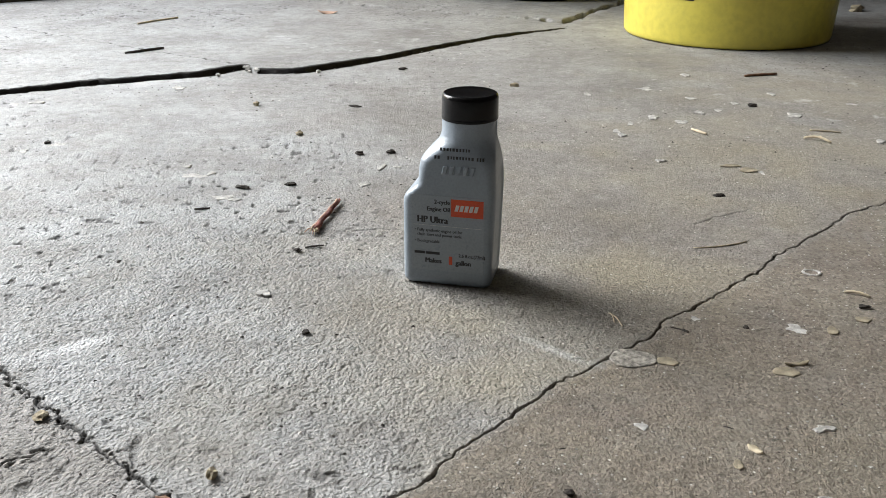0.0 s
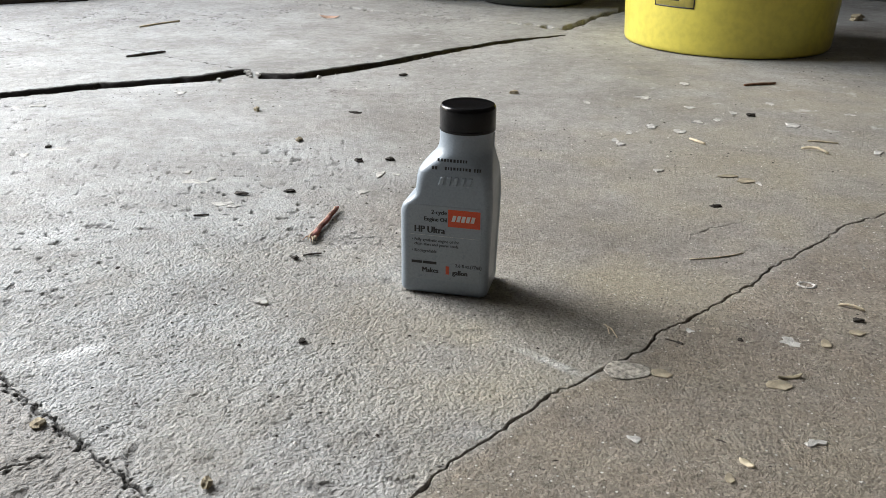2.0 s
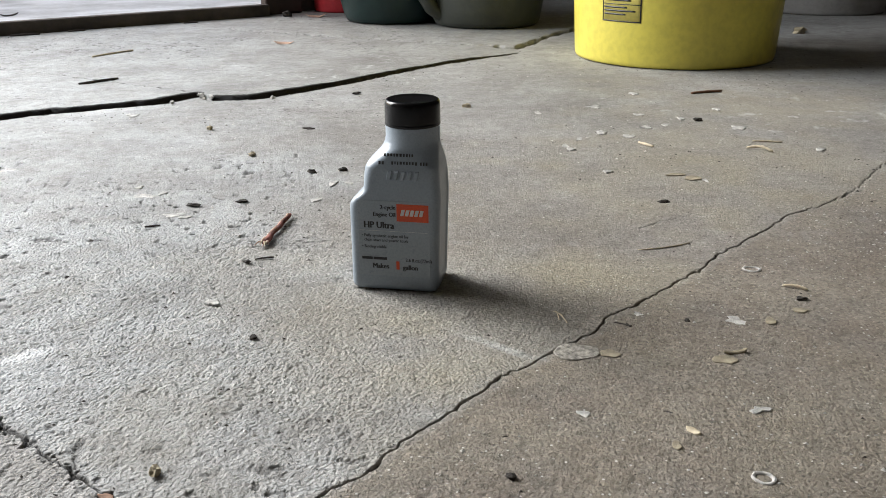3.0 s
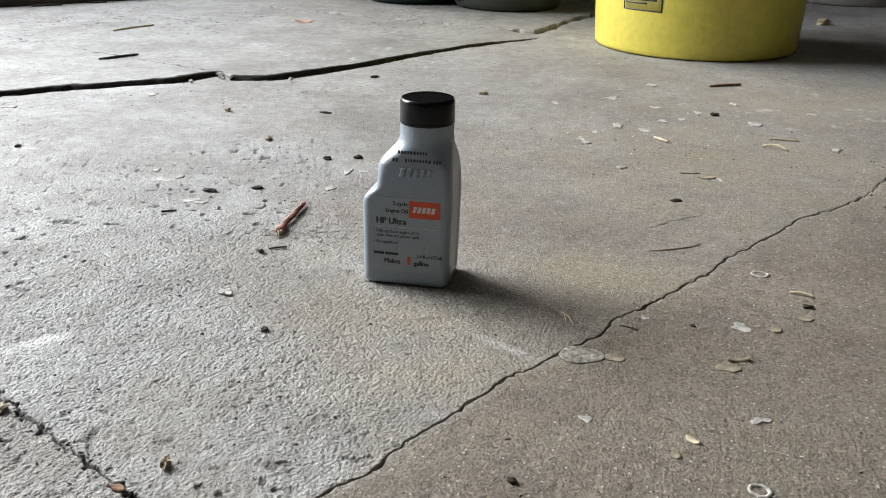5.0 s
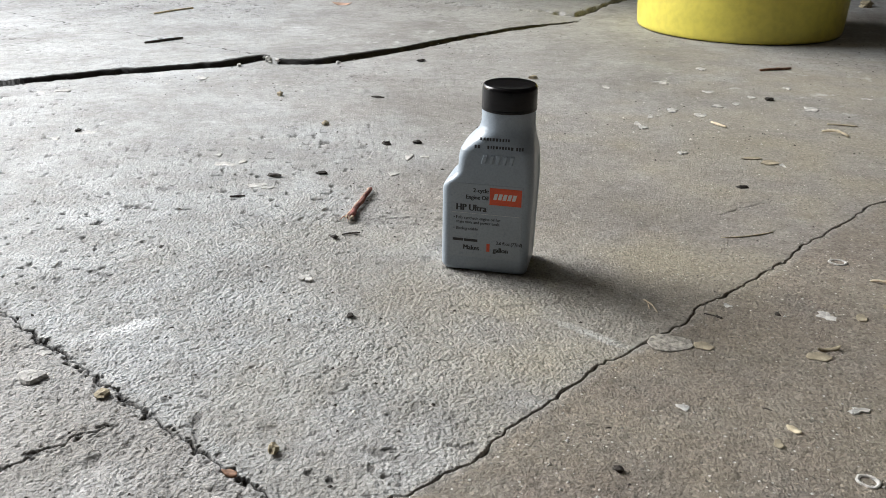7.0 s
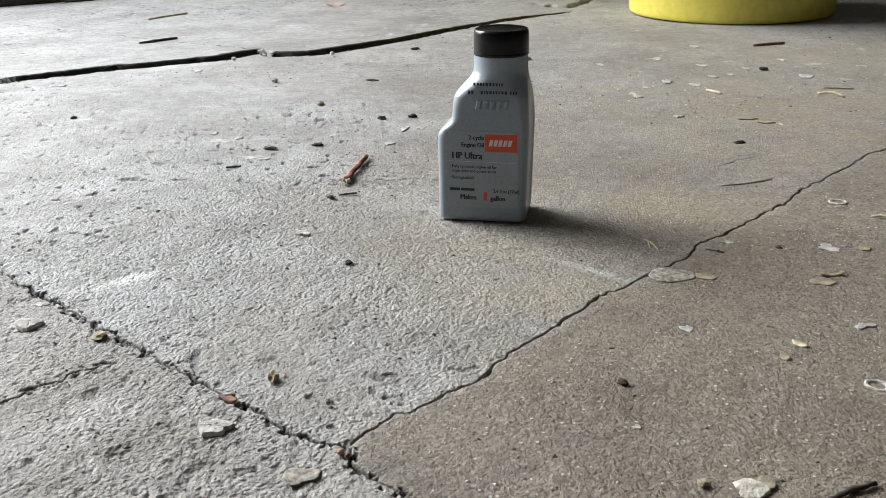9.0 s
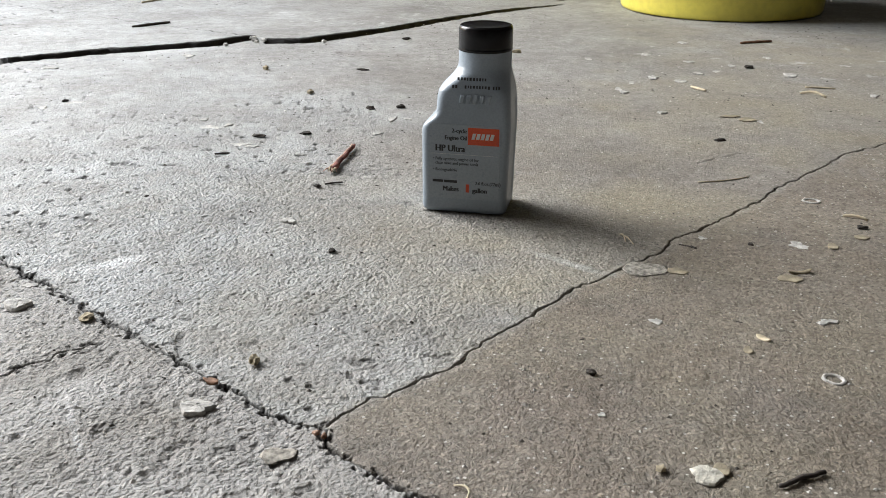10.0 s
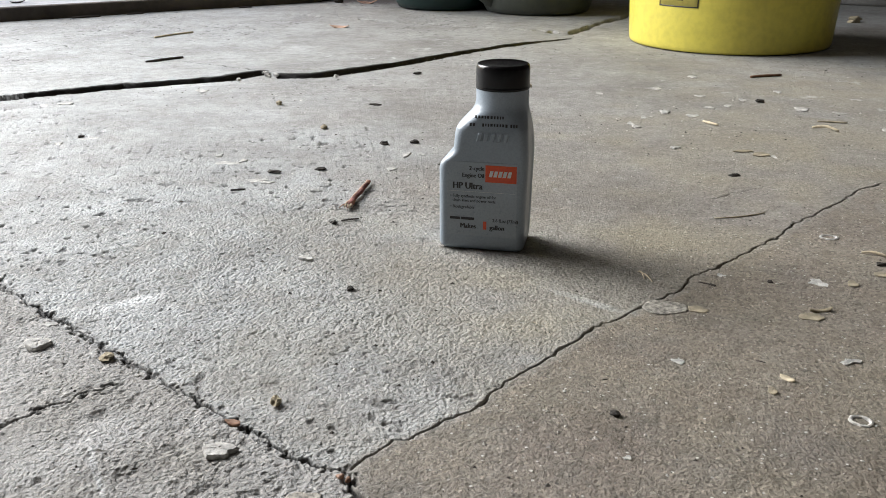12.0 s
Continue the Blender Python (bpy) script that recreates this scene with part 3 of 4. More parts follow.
def oil_bottle(m):
    b = empty_thing("oil_bottle", m, "small pale grey plastic oil bottle with black cap and printed label", "bottle")
    body = part("body", bottle_shape(), M_BOTTLE, b)
    # screw cap, knurled skirt and a flat lid with a soft rim
    n = 120
    rings = []
    for r, z, ribbed in ((0.0149, 0.0953, 0), (0.0154, 0.0954, 0), (0.0156, 0.0958, 0), (0.0156, 0.0968, 0), (0.01545, 0.0972, 0), (0.0155, 0.0976, 1), (0.0154, 0.1072, 1), (0.0152, 0.1084, 0), (0.0147, 0.1093, 0), (0.0140, 0.1096, 0), (0.0131, 0.1094, 0), (0.006, 0.1094, 0), (0.0012, 0.1094, 0)):
        rings.append([((r + 0.00006 * ribbed * (i % 2)) * math.cos(2 * math.pi * i / n) + NECK_X, (r + 0.00006 * ribbed * (i % 2)) * math.sin(2 * math.pi * i / n), z) for i in range(n)])
    part("cap", loft(rings), M_CAP, b, "black screw cap")
    y = FRONT
    label = part("label", slab_on_front(-0.02050, 0.00950, 0.02120, 0.05480, y, 0.00022, 0.0001), M_LABEL, b, "pale grey printed label", False)
    ly = y - 0.00026
    part("orange_panel", slab_on_front(0.00220, 0.04310, 0.02050, 0.05330, y, 0.00032), M_ORANGE, label, "orange printed panel with white bars", False)
    part("panel_bars", mark_bars(0.0042, 0.04640, 0.0135, 0.0036, y - 0.0003, 0.00006), M_PRINT, label, "white bars", False)
    for name, text, size, x, z, align, bold, mat in (
            ("print", "2-cycle", 0.0036, 0.0016, 0.04990, "RIGHT", 0.00011, M_INK), ("print", "Engine Oil", 0.0036, 0.0016, 0.04560, "RIGHT", 0.00011, M_INK),
            ("print", "HP Ultra", 0.0056, -0.0172, 0.03850, "LEFT", 0.00018, M_INK),
            ("print", "• Fully synthetic engine oil for", 0.0026, -0.0186, 0.03310, "LEFT", 0.00004, M_INK), ("print", "chain saws and power tools", 0.0026, -0.0172, 0.03050, "LEFT", 0.00004, M_INK),
            ("print", "• Biodegradable", 0.0026, -0.0186, 0.02640, "LEFT", 0.00004, M_INK),
            ("print", "2.6 fl.oz.(77ml)", 0.0029, 0.0068, 0.01890, "LEFT", 0.00006, M_INK),
            ("print", "Makes", 0.0043, -0.0126, 0.01410, "LEFT", 0.00014, M_INK), ("print", "1", 0.0074, 0.0006, 0.01380, "LEFT", 0.00042, M_ORANGE), ("print", "gallon", 0.0043, 0.0052, 0.01390, "LEFT", 0.00014, M_INK)):
        lettering(name, text, size, x, z, ly, mat, label, align, bold)
    part("print_line", slab_on_front(-0.01950, 0.03680, 0.02000, 0.03695, y, 0.0003), M_PRINT, label, "", False)
    part("number_bar", slab_on_front(-0.01880, 0.01930, -0.01250, 0.02090, y, 0.0003), M_INK, label, "", False)
    part("number_bar", slab_on_front(-0.01210, 0.01930, -0.00410, 0.02090, y, 0.0003), M_INK, label, "", False)
    # raised mark and the dotted ink code above it
    part("raised_mark", mark_bars(-0.0035, 0.0672, 0.0190, 0.0052, y + 0.0001, 0.0013), M_BOTTLE, b, "raised bars moulded in the plastic", False)
    rng = random.Random(5)
    for z, x0, x1 in ((0.0800, -0.0045, 0.0125), (0.0757, -0.0075, -0.0045), (0.0757, -0.0002, 0.0085), (0.0757, 0.0098, 0.0142), (0.0757, 0.0160, 0.0195)):
        x = x0
        while x < x1:
            w = rng.uniform(0.0007, 0.0013)
            part("code_mark", box_bm((x, y + CODE_SINK(z) - 0.00015, z + rng.uniform(0, 0.0004)), (x + w, y + CODE_SINK(z) + 0.0006, z + 0.0019)), M_INK, b, "", False)
            x += w + 0.0007
    return b


BOTTLE_YAW = -11.5
oil_bottle(pose(0.0180, 0.4938, 0.0002, 0, 0, BOTTLE_YAW))

# ---------------------------------------------------------------- yellow bucket


def tapered(r0, r1, height, wall, n=96, foot=0.004):
    """An open bucket: outer skin, rolled rim, inner skin and bottom."""
    k = (r1 - r0) / height
    prof = [(r0 - foot * 1.5, 0.0), (r0 - foot * 0.4, 0.0008), (r0, foot)]
    prof += [(r0 + k * z, z) for z in np.linspace(foot * 2, height - 0.012, 12)]
    prof += [(r1 + 0.004, height - 0.010), (r1 + 0.005, height - 0.004), (r1 + 0.002, height), (r1 - wall, height), (r1 - wall - k * 0.02, height - 0.02), (r0 - wall, 0.006), (0.01, 0.006)]
    return turned(prof, n)


def wrap_bar(r_at, a0, a1, z0, z1, lift, n=8):
    """A printed bar that hugs a round wall."""
    bm = bmesh.new()
    rows = []
    for i in range(n + 1):
        a = a0 + (a1 - a0) * i / n
        rows.append([bm.verts.new(((r_at(z) + d) * math.cos(a), (r_at(z) + d) * math.sin(a), z)) for z, d in ((z0, lift), (z1, lift), (z1, -0.001), (z0, -0.001))])
    for p, q in zip(rows, rows[1:]):
        for j in range(4):
            bm.faces.new((p[j], q[j], q[(j + 1) % 4], p[(j + 1) % 4]))
    bm.faces.new(rows[0][::-1])
    bm.faces.new(rows[-1])
    bmesh.ops.recalc_face_normals(bm, faces=bm.faces[:])
    return bm


BUCKET_R0, BUCKET_R1, BUCKET_H = 0.1465, 0.166, 0.34


def yellow_bucket(m):
    b = empty_thing("bucket", m, "bright yellow plastic bucket with a printed notice on concrete", "bucket")
    part("body", tapered(BUCKET_R0, BUCKET_R1, BUCKET_H, 0.003), M_YELLOW, b)
    r_at = lambda z: BUCKET_R0 + (BUCKET_R1 - BUCKET_R0) * z / BUCKET_H
    a0, a1, z0, z1 = NOTICE
    notice = part("notice", wrap_bar(r_at, a0, a1, z0, z1, 0.0003, 12), M_NOTICE, b, "printed notice with rows of dark bars")
    edge = 0.0016
    da = edge / 0.157
    for n0, n1, m0, m1 in ((a0, a1, z0, z0 + edge), (a0, a1, z1 - edge, z1), (a0, a0 + da, z0 + edge, z1 - edge), (a1 - da, a1, z0 + edge, z1 - edge)):
        part("notice_border", wrap_bar(r_at, n0, n1, m0, m1, 0.0006, 8), M_INK, notice)
    rng = random.Random(8)
    z, k = z1 - 0.008, 0
    while z > z0 + 0.005:
        if k % 5 == 4:
            part("notice_rule", wrap_bar(r_at, a0 + da, a1 - da, z, z + 0.001, 0.0006), M_INK, notice)
        else:
            part("notice_line", wrap_bar(r_at, a0 + da * 2, a0 + (a1 - a0) * rng.uniform(0.6, 0.92), z, z + 0.0022, 0.0006), M_INK, notice)
        z -= 0.0047
        k += 1
    return b


M_NOTICE = plain("notice_print_ground", (0.70, 0.61, 0.16), 0.5, scale=80, vary=0.05)
NOTICE = (radians(214), radians(237.5), 0.061, 0.158)
yellow_bucket(pose(0.405, 1.367, 0.0005, 0, 0, 0))

# ---------------------------------------------------------------- cans and pots by the wall


def tube(points, radius, n=14, squash=1.0):
    """A round bar through points."""
    bm = bmesh.new()
    pts = [Vector(p) for p in points]
    rows = []
    for i, p in enumerate(pts):
        d = (pts[min(i + 1, len(pts) - 1)] - pts[max(i - 1, 0)]).normalized()
        side = d.cross(Vector((0.02, 0.99, 0.1))).normalized()
        up = side.cross(d)
        r = radius[i] if isinstance(radius, (list, tuple)) else radius
        rows.append([bm.verts.new(p + side * r * math.cos(2 * math.pi * k / n) + up * r * squash * math.sin(2 * math.pi * k / n)) for k in range(n)])
    for a, b in zip(rows, rows[1:]):
        for k in range(n):
            bm.faces.new((a[k], a[(k + 1) % n], b[(k + 1) % n], b[k]))
    bm.faces.new(rows[0][::-1])
    bm.faces.new(rows[-1])
    bmesh.ops.recalc_face_normals(bm, faces=bm.faces[:])
    return bm


def arc(c, r, a0, a1, n=18, rz=None):
    return [(c[0] + r * math.cos(radians(a0 + (a1 - a0) * i / n)), c[1], c[2] + (rz or r) * math.sin(radians(a0 + (a1 - a0) * i / n))) for i in range(n + 1)]


def watering_can(m, r0, r1, height, material, label, handle=True):
    w = empty_thing("watering_can", m, label, "watering can", "watering cans")
    prof = [(r0 * 0.8, 0.0), (r0 * 0.95, 0.003), (r0, 0.012)] + [(r0 + (r1 - r0) * t + 0.006 * math.sin(t * math.pi), 0.012 + (height - 0.03) * t) for t in np.linspace(0.1, 1, 10)]
    prof += [(r1 * 0.93, height), (r1 * 0.7, height + 0.008), (r1 * 0.66, height + 0.004), (r1 * 0.1, height - 0.01)]
    part("body", turned(prof, 56), material, w)
    if handle:
        h = [(-r0 * 0.74, 0, 0.02), (-r0 * 0.92, 0, 0.022), (-r0 * 1.12, 0, 0.036), (-r0 * 1.28, 0, 0.062), (-r0 * 1.36, 0, 0.095), (-r0 * 1.36, 0, 0.135), (-r0 * 1.26, 0, 0.175), (-r0 * 1.05, 0, 0.205), (-r0 * 0.8, 0, 0.222)]
        part("handle", tube(h, [0.014] * len(h), 14, 1.2), material, w)
    return w


watering_can(pose(-0.035, 1.862, 0, 0, 0, 60), 0.098, 0.135, 0.24, M_GREEN, "dark green plastic watering can standing on concrete by the wall", False)
watering_can(pose(0.148, 1.783, 0, 0, 0, 24), 0.104, 0.118, 0.24, M_OLIVE, "olive grey plastic watering can with a loop handle")


def small_pot(name, m, r0, r1, h, material, label, category):
    p = empty_thing(name, m, label, category)
    part("body", tapered(r0, r1, h, 0.003, 48), material, p)
    return p


small_pot("red_container", pose(-0.155, 2.06, 0), 0.062, 0.07, 0.2, M_RED, "red plastic container standing by the garage wall", "container")
small_pot("bucket", pose(0.885, 1.98, 0), 0.125, 0.145, 0.32, M_WHITE, "dull white plastic bucket on concrete in shade", "bucket")

# ---------------------------------------------------------------- debris on the floor
M_FLAKE = plain("pale_paint_flake", (0.54, 0.53, 0.51), 0.85, grain=0.002, scale=700, vary=0.3)
M_TAN = plain("tan_dry_scrap", (0.35, 0.305, 0.22), 0.85, grain=0.001, scale=500, vary=0.35)
M_STONE = plain("pale_grey_stone", (0.58, 0.565, 0.54), 0.85, grain=0.002, scale=700, vary=0.3)
M_FLUSH = plain("worn_embedded_stone", (0.40, 0.375, 0.33), 0.85, grain=0.004, scale=1500, vary=0.5)
M_CHALK = plain("chalky_mortar", (0.62, 0.60, 0.53), 0.9, grain=0.002, scale=900, vary=0.35)
M_CRUMB = plain("yellow_crumb", (0.42, 0.36, 0.25), 0.85, grain=0.001, scale=900, vary=0.35)
M_BARK = plain("dark_bark", (0.035, 0.028, 0.022), 0.85, grain=0.001, scale=900, vary=0.3)
M_TWIG = plain("dark_twig", (0.05, 0.04, 0.034), 0.8, grain=0.001, scale=900, vary=0.3)
M_STRAW = plain("pale_straw", (0.58, 0.50, 0.36), 0.7, grain=0.0004, scale=900, vary=0.15)
M_LEAF = plain("brown_leaf", (0.28, 0.15, 0.09), 0.75, grain=0.0006, scale=900, vary=0.3)
M_BLUSH = plain("pink_brown_leaf", (0.55, 0.36, 0.27), 0.75, grain=0.0006, scale=900, vary=0.2)
M_SPLINTER = plain("red_brown_bark", (0.20, 0.06, 0.045), 0.7, grain=0.0015, scale=900, vary=0.35)
M_GRIT_PITS = plain("dark_grit_and_pits", (0.10, 0.09, 0.08), 0.9, scale=900, vary=0.3)
M_SAND = plain("pale_grit", (0.60, 0.585, 0.56), 0.8, scale=900, vary=0.2)


def ragged(length, width, seed, n=14, rough=0.3):
    """An uneven outline round the middle."""
    rng = random.Random(seed)
    f2, f3, f5 = (rng.uniform(0, 6.28) for _ in range(3))
    out = []
    for i in range(n):
        a = 2 * math.pi * i / n
        k = 1 + rough * (0.45 * math.sin(2 * a + f2) + 0.4 * math.sin(3 * a + f3) + 0.25 * math.sin(5 * a + f5)) + rng.uniform(-0.45, 0.35) * rough
        out.append((length / 2 * k * math.cos(a), width / 2 * k * math.sin(a)))
    return out


def flake_bm(length, width, thick, seed, rough=0.3, dome=0.5, curl=0.0):
    """A thin uneven scrap: lower rim, upper rim, raised middle."""
    rng = random.Random(seed + 99)
    rim = ragged(length, width, seed, 18, rough)

    def lift(x, y):
        return curl * (2 * x / length) ** 2 * abs(length)

    rings = []
    for k, z in ((0.94, -0.0006), (1.0, thick * 0.35), (0.9, thick), (0.5, thick * (1 + dome)), (0.1, thick * (1 + dome))):
        rings.append([(x * k, y * k, z + lift(x * k, y * k) + rng.uniform(-0.12, 0.12) * thick) for x, y in rim])
    return loft(rings)


def lump_bm(length, width, height, seed):
    """A broken lump with flat facets."""
    rng = random.Random(seed)
    bm = bmesh.new()
    bmesh.ops.create_icosphere(bm, subdivisions=2, radius=0.5)
    bend = [rng.uniform(-0.35, 0.35) for _ in range(4)]
    for v in bm.verts:
        k = 1 + rng.uniform(-0.34, 0.34) + bend[0] * v.co.x + bend[1] * v.co.x * v.co.y * 4
        v.co = Vector((v.co.x * length * k, (v.co.y * k + bend[2] * v.co.x * v.co.x * 2 + bend[3] * v.co.x) * width, (v.co.z * k + 0.32) * height))
    return bm


def scrap(name, bm, material, x, y, turn, label, category, group, smooth=False, z=0.0):
    ob = mesh_object(name, bm, material, smooth)
    ob.matrix_world = pose(x, y, z, 0, 0, turn)
    return tagged(ob, label, category, group)


# x, y, length, width
FLAKES_WEST = [(-0.187, 0.671, 0.018, 0.0117), (-0.175, 0.677, 0.0061, 0.0092), (-0.198, 0.693, 0.006, 0.0073), (-0.152, 0.622, 0.012, 0.0102), (-0.142, 0.617, 0.009, 0.0071), (-0.088, 0.464, 0.0071, 0.0091),
               (-0.329, 0.75, 0.013, 0.0112), (-0.349, 0.73, 0.01, 0.0089), (-0.412, 0.896, 0.014, 0.0105), (-0.289, 0.97, 0.0141, 0.014), (-0.431, 0.888, 0.01, 0.0127), (-0.043, 0.698, 0.0061, 0.0141), (-0.03, 0.7, 0.007, 0.006),
               (-0.052, 0.655, 0.007, 0.01), (-0.338, 1.087, 0.014, 0.0095), (-0.201, 0.373, 0.007, 0.0057), (-0.255, 0.433, 0.005, 0.0076)]
FLAKES_EAST = [(0.206, 0.866, 0.01, 0.0155), (0.23, 0.851, 0.01, 0.0184), (0.222, 0.989, 0.012, 0.0143), (0.281, 1.063, 0.012, 0.0133), (0.261, 0.948, 0.009, 0.0123), (0.347, 0.881, 0.0171, 0.016), (0.255, 0.887, 0.008, 0.0112),
               (0.277, 0.898, 0.0071, 0.0104), (0.301, 0.927, 0.009, 0.0104), (0.352, 0.97, 0.0081, 0.0107), (0.421, 0.929, 0.009, 0.012), (0.163, 0.815, 0.006, 0.0102), (0.166, 0.802, 0.0071, 0.0092), (0.18, 0.842, 0.006, 0.0112)]
FLAKES_NEAR = [(0.154, 0.96, 0.007, 0.0122), (0.185, 0.725, 0.0071, 0.0071), (0.199, 0.432, 0.011, 0.0095), (0.102, 0.339, 0.0051, 0.0061), (0.18, 0.34, 0.009, 0.0054), (0.148, 0.442, 0.0061, 0.0051), (0.26, 0.696, 0.004, 0.0082), (0.393, 0.791, 0.01, 0.0098), (0.066, 0.263, 0.003, 0.0032)]
for k, (x, y, l, w) in enumerate(FLAKES_WEST + FLAKES_EAST + FLAKES_NEAR):
    scrap("paint_flake", flake_bm(l, w, 0.0002 + 0.0003 * (k % 3), 200 + k, 0.5, 0.2), M_FLAKE, x, y, (k * 37) % 50 - 25, "small pale flake of old paint lying on concrete", "paint flake", "pale flakes on the floor")

TAN = [(0.217, 0.43, 0.006, 0.0085), (0.179, 0.387, 0.012, 0.0092), (0.136, 0.313, 0.004, 0.0063), (0.238, 0.443, 0.008, 0.0063), (0.251, 0.702, 0.014, 0.0124), (0.24, 0.713, 0.016, 0.0072), (0.124, 0.395, 0.010, 0.0082), (0.102, 0.229, 0.006, 0.0073)]
for k, (x, y, l, w) in enumerate(TAN):
    scrap("leaf_scrap", flake_bm(l, w, 0.0003, 300 + k, 0.18, 0.2), M_TAN, x, y, (k * 29) % 40 - 20, "tan scrap of dry leaf flat on concrete", "leaf scrap", "tan scraps on the floor", False, 0.0006)

scrap("stone", flake_bm(0.0225, 0.0185, 0.00025, 411, 0.16, 0.1), M_FLUSH, 0.108, 0.397, 0, "oval pale grey stone set flush in the concrete", "stone", "stones", True, 0.0006)
scrap("stone", flake_bm(0.0140, 0.0098, 0.0016, 417, 0.28, 0.15), M_STONE, -0.089, 0.264, -20, "flat pale grey stone chip lying on cracked concrete", "stone", "stones")
scrap("stone", flake_bm(0.0115, 0.0125, 0.0018, 418, 0.28, 0.3), M_STONE, -0.197, 0.350, 10, "flat pale grey stone chip lying on cracked concrete", "stone", "stones")
scrap("stone", flake_bm(0.0125, 0.0095, 0.0001, 414, 0.22, 0.1), M_FLUSH, -0.052, 0.2355, 25, "flat grey stone set in the worn concrete", "stone", "stones", True)
scrap("mortar_lump", flake_bm(0.0120, 0.0105, 0.0009, 415, 0.22, 0.4), M_CHALK, 0.0965, 0.226, 0, "chalky pale lump of crumbled mortar on concrete", "mortar lump", "")

for k, (x, y, l, w, h) in enumerate(((-0.159, 0.337, 0.006, 0.0065, 0.0034), (-0.074, 0.299, 0.0046, 0.0055, 0.004), (0.081, 0.229, 0.0036, 0.0036, 0.0022), (-0.126, 0.791, 0.0055, 0.0066, 0.004), (0.078, 0.995, 0.009, 0.008, 0.005), (-0.188, 0.897, 0.0056, 0.0064, 0.005))):
    scrap("crumb", lump_bm(l, w, h, 500 + k), M_CRUMB, x, y, k * 40, "small tan crumb of dry dirt on concrete", "crumb", "crumbs on the floor")

for k, (x, y, l) in enumerate(((-0.243, 1.079, 0.009), (-0.234, 1.066, 0.012), (-0.226, 1.071, 0.007), (-0.221, 1.058, 0.010), (-0.230, 1.052, 0.006), (-0.262, 1.033, 0.007), (-0.150, 1.058, 0.007))):
    scrap("crumb", lump_bm(l, l * 0.8, l * 0.55, 520 + k), M_STONE, x, y, k * 50, "pale crumb of broken concrete beside the wide crack", "crumb", "crumbs on the floor")


def ring_bm(length, width, seed):
    rim = ragged(length, width, seed, 18, 0.1)
    rings = [[(x * k, y * k, z) for x, y in rim] for k, z in ((1.0, -0.0004), (0.98, 0.0005), (0.84, 0.0008), (0.68, 0.0004), (0.64, -0.0004))]
    return loft(rings, False, False)


for x, y, l, w in ((0.232, 0.504, 0.0115, 0.0095), (0.164, 0.29, 0.0095, 0.009)):
    scrap("paint_ring", ring_bm(l, w, 611), M_STONE, x, y, 5, "thin pale dried ring of paint on concrete", "paint ring", "paint rings")

BARK = [(-0.142, 0.643, 0.012, 0.0052), (-0.108, 0.652, 0.0091, 0.0045), (-0.339, 0.754, 0.0046, 0.006), (-0.086, 0.893, 0.012, 0.0055), (-0.065, 0.733, 0.008, 0.006), (-0.039, 0.738, 0.007, 0.006), (-0.057, 0.418, 0.0042, 0.0042), (-0.185, 0.504, 0.0024, 0.0034),
        (0.212, 0.639, 0.009, 0.0045), (0.316, 0.916, 0.0081, 0.007), (-0.052, 1.079, 0.01, 0.006), (-0.08, 0.525, 0.005, 0.0051), (0.245, 0.458, 0.0061, 0.0044), (0.173, 0.432, 0.003, 0.0028), (0.14, 0.427, 0.0024, 0.0036), (0.066, 0.293, 0.004, 0.004)]
for k, (x, y, l, w) in enumerate(BARK):
    scrap("bark_chip", lump_bm(l, w, min(l, w) * 0.55, 700 + k), M_BARK, x, y, (k * 31) % 40 - 15, "dark chip of bark lying on concrete", "bark chip", "bark chips on the floor")
scrap("bark_chip", lump_bm(0.03, 0.02, 0.014, 731), M_CRUMB, 0.69, 1.60, 15, "tan curled bark chip in shade on concrete", "bark chip", "bark chips on the floor")
scrap("bark_chip", lump_bm(0.020, 0.014, 0.016, 732), M_BARK, -0.262, 1.935, 0, "dark chip of bark lying on concrete", "bark chip", "bark chips on the floor")


def bent_bar(x0, y0, x1, y1, thick, sag, lift, seed, n=9):
    """A thin tapering bent stem on the floor, from its first end."""
    rng = random.Random(seed)
    length = math.hypot(x1 - x0, y1 - y0)
    pts = [(length * i / n, sag * math.sin(math.pi * i / n) + rng.uniform(-1, 1) * thick * 0.2, thick * 0.45 + lift * math.sin(math.pi * i / n)) for i in range(n + 1)]
    radii = [thick * 0.5 * (0.65 + 0.45 * math.sin(math.pi * (0.15 + 0.7 * i / n))) * rng.uniform(0.85, 1.15) for i in range(n + 1)]
    return tube(pts, radii, 8), math.degrees(math.atan2(y1 - y0, x1 - x0))


for k, (x0, y0, x1, y1, th) in enumerate(((-0.165, 0.595, -0.155, 0.598, 0.0014), (0.348, 1.058, 0.389, 1.071, 0.003), (0.133, 0.431, 0.14, 0.427, 0.0008), (-0.076, 0.53, -0.065, 0.534, 0.0012), (0.137, 0.34, 0.141, 0.338, 0.0008), (-0.412, 1.15, -0.374, 1.188, 0.0032), (0.119, 0.22, 0.137, 0.228, 0.0018))):
    bm, turn = bent_bar(x0, y0, x1, y1, th, th * 0.3, 0.0, 800 + k)
    scrap("twig", bm, M_LEAF if k == 1 else M_TWIG, x0, y0, turn, "short brown dry twig lying on concrete" if k == 1 else "short dark dry twig lying on concrete", "twig", "twigs on the floor", True, 0.0014 if y0 > 1.1 else 0.0)
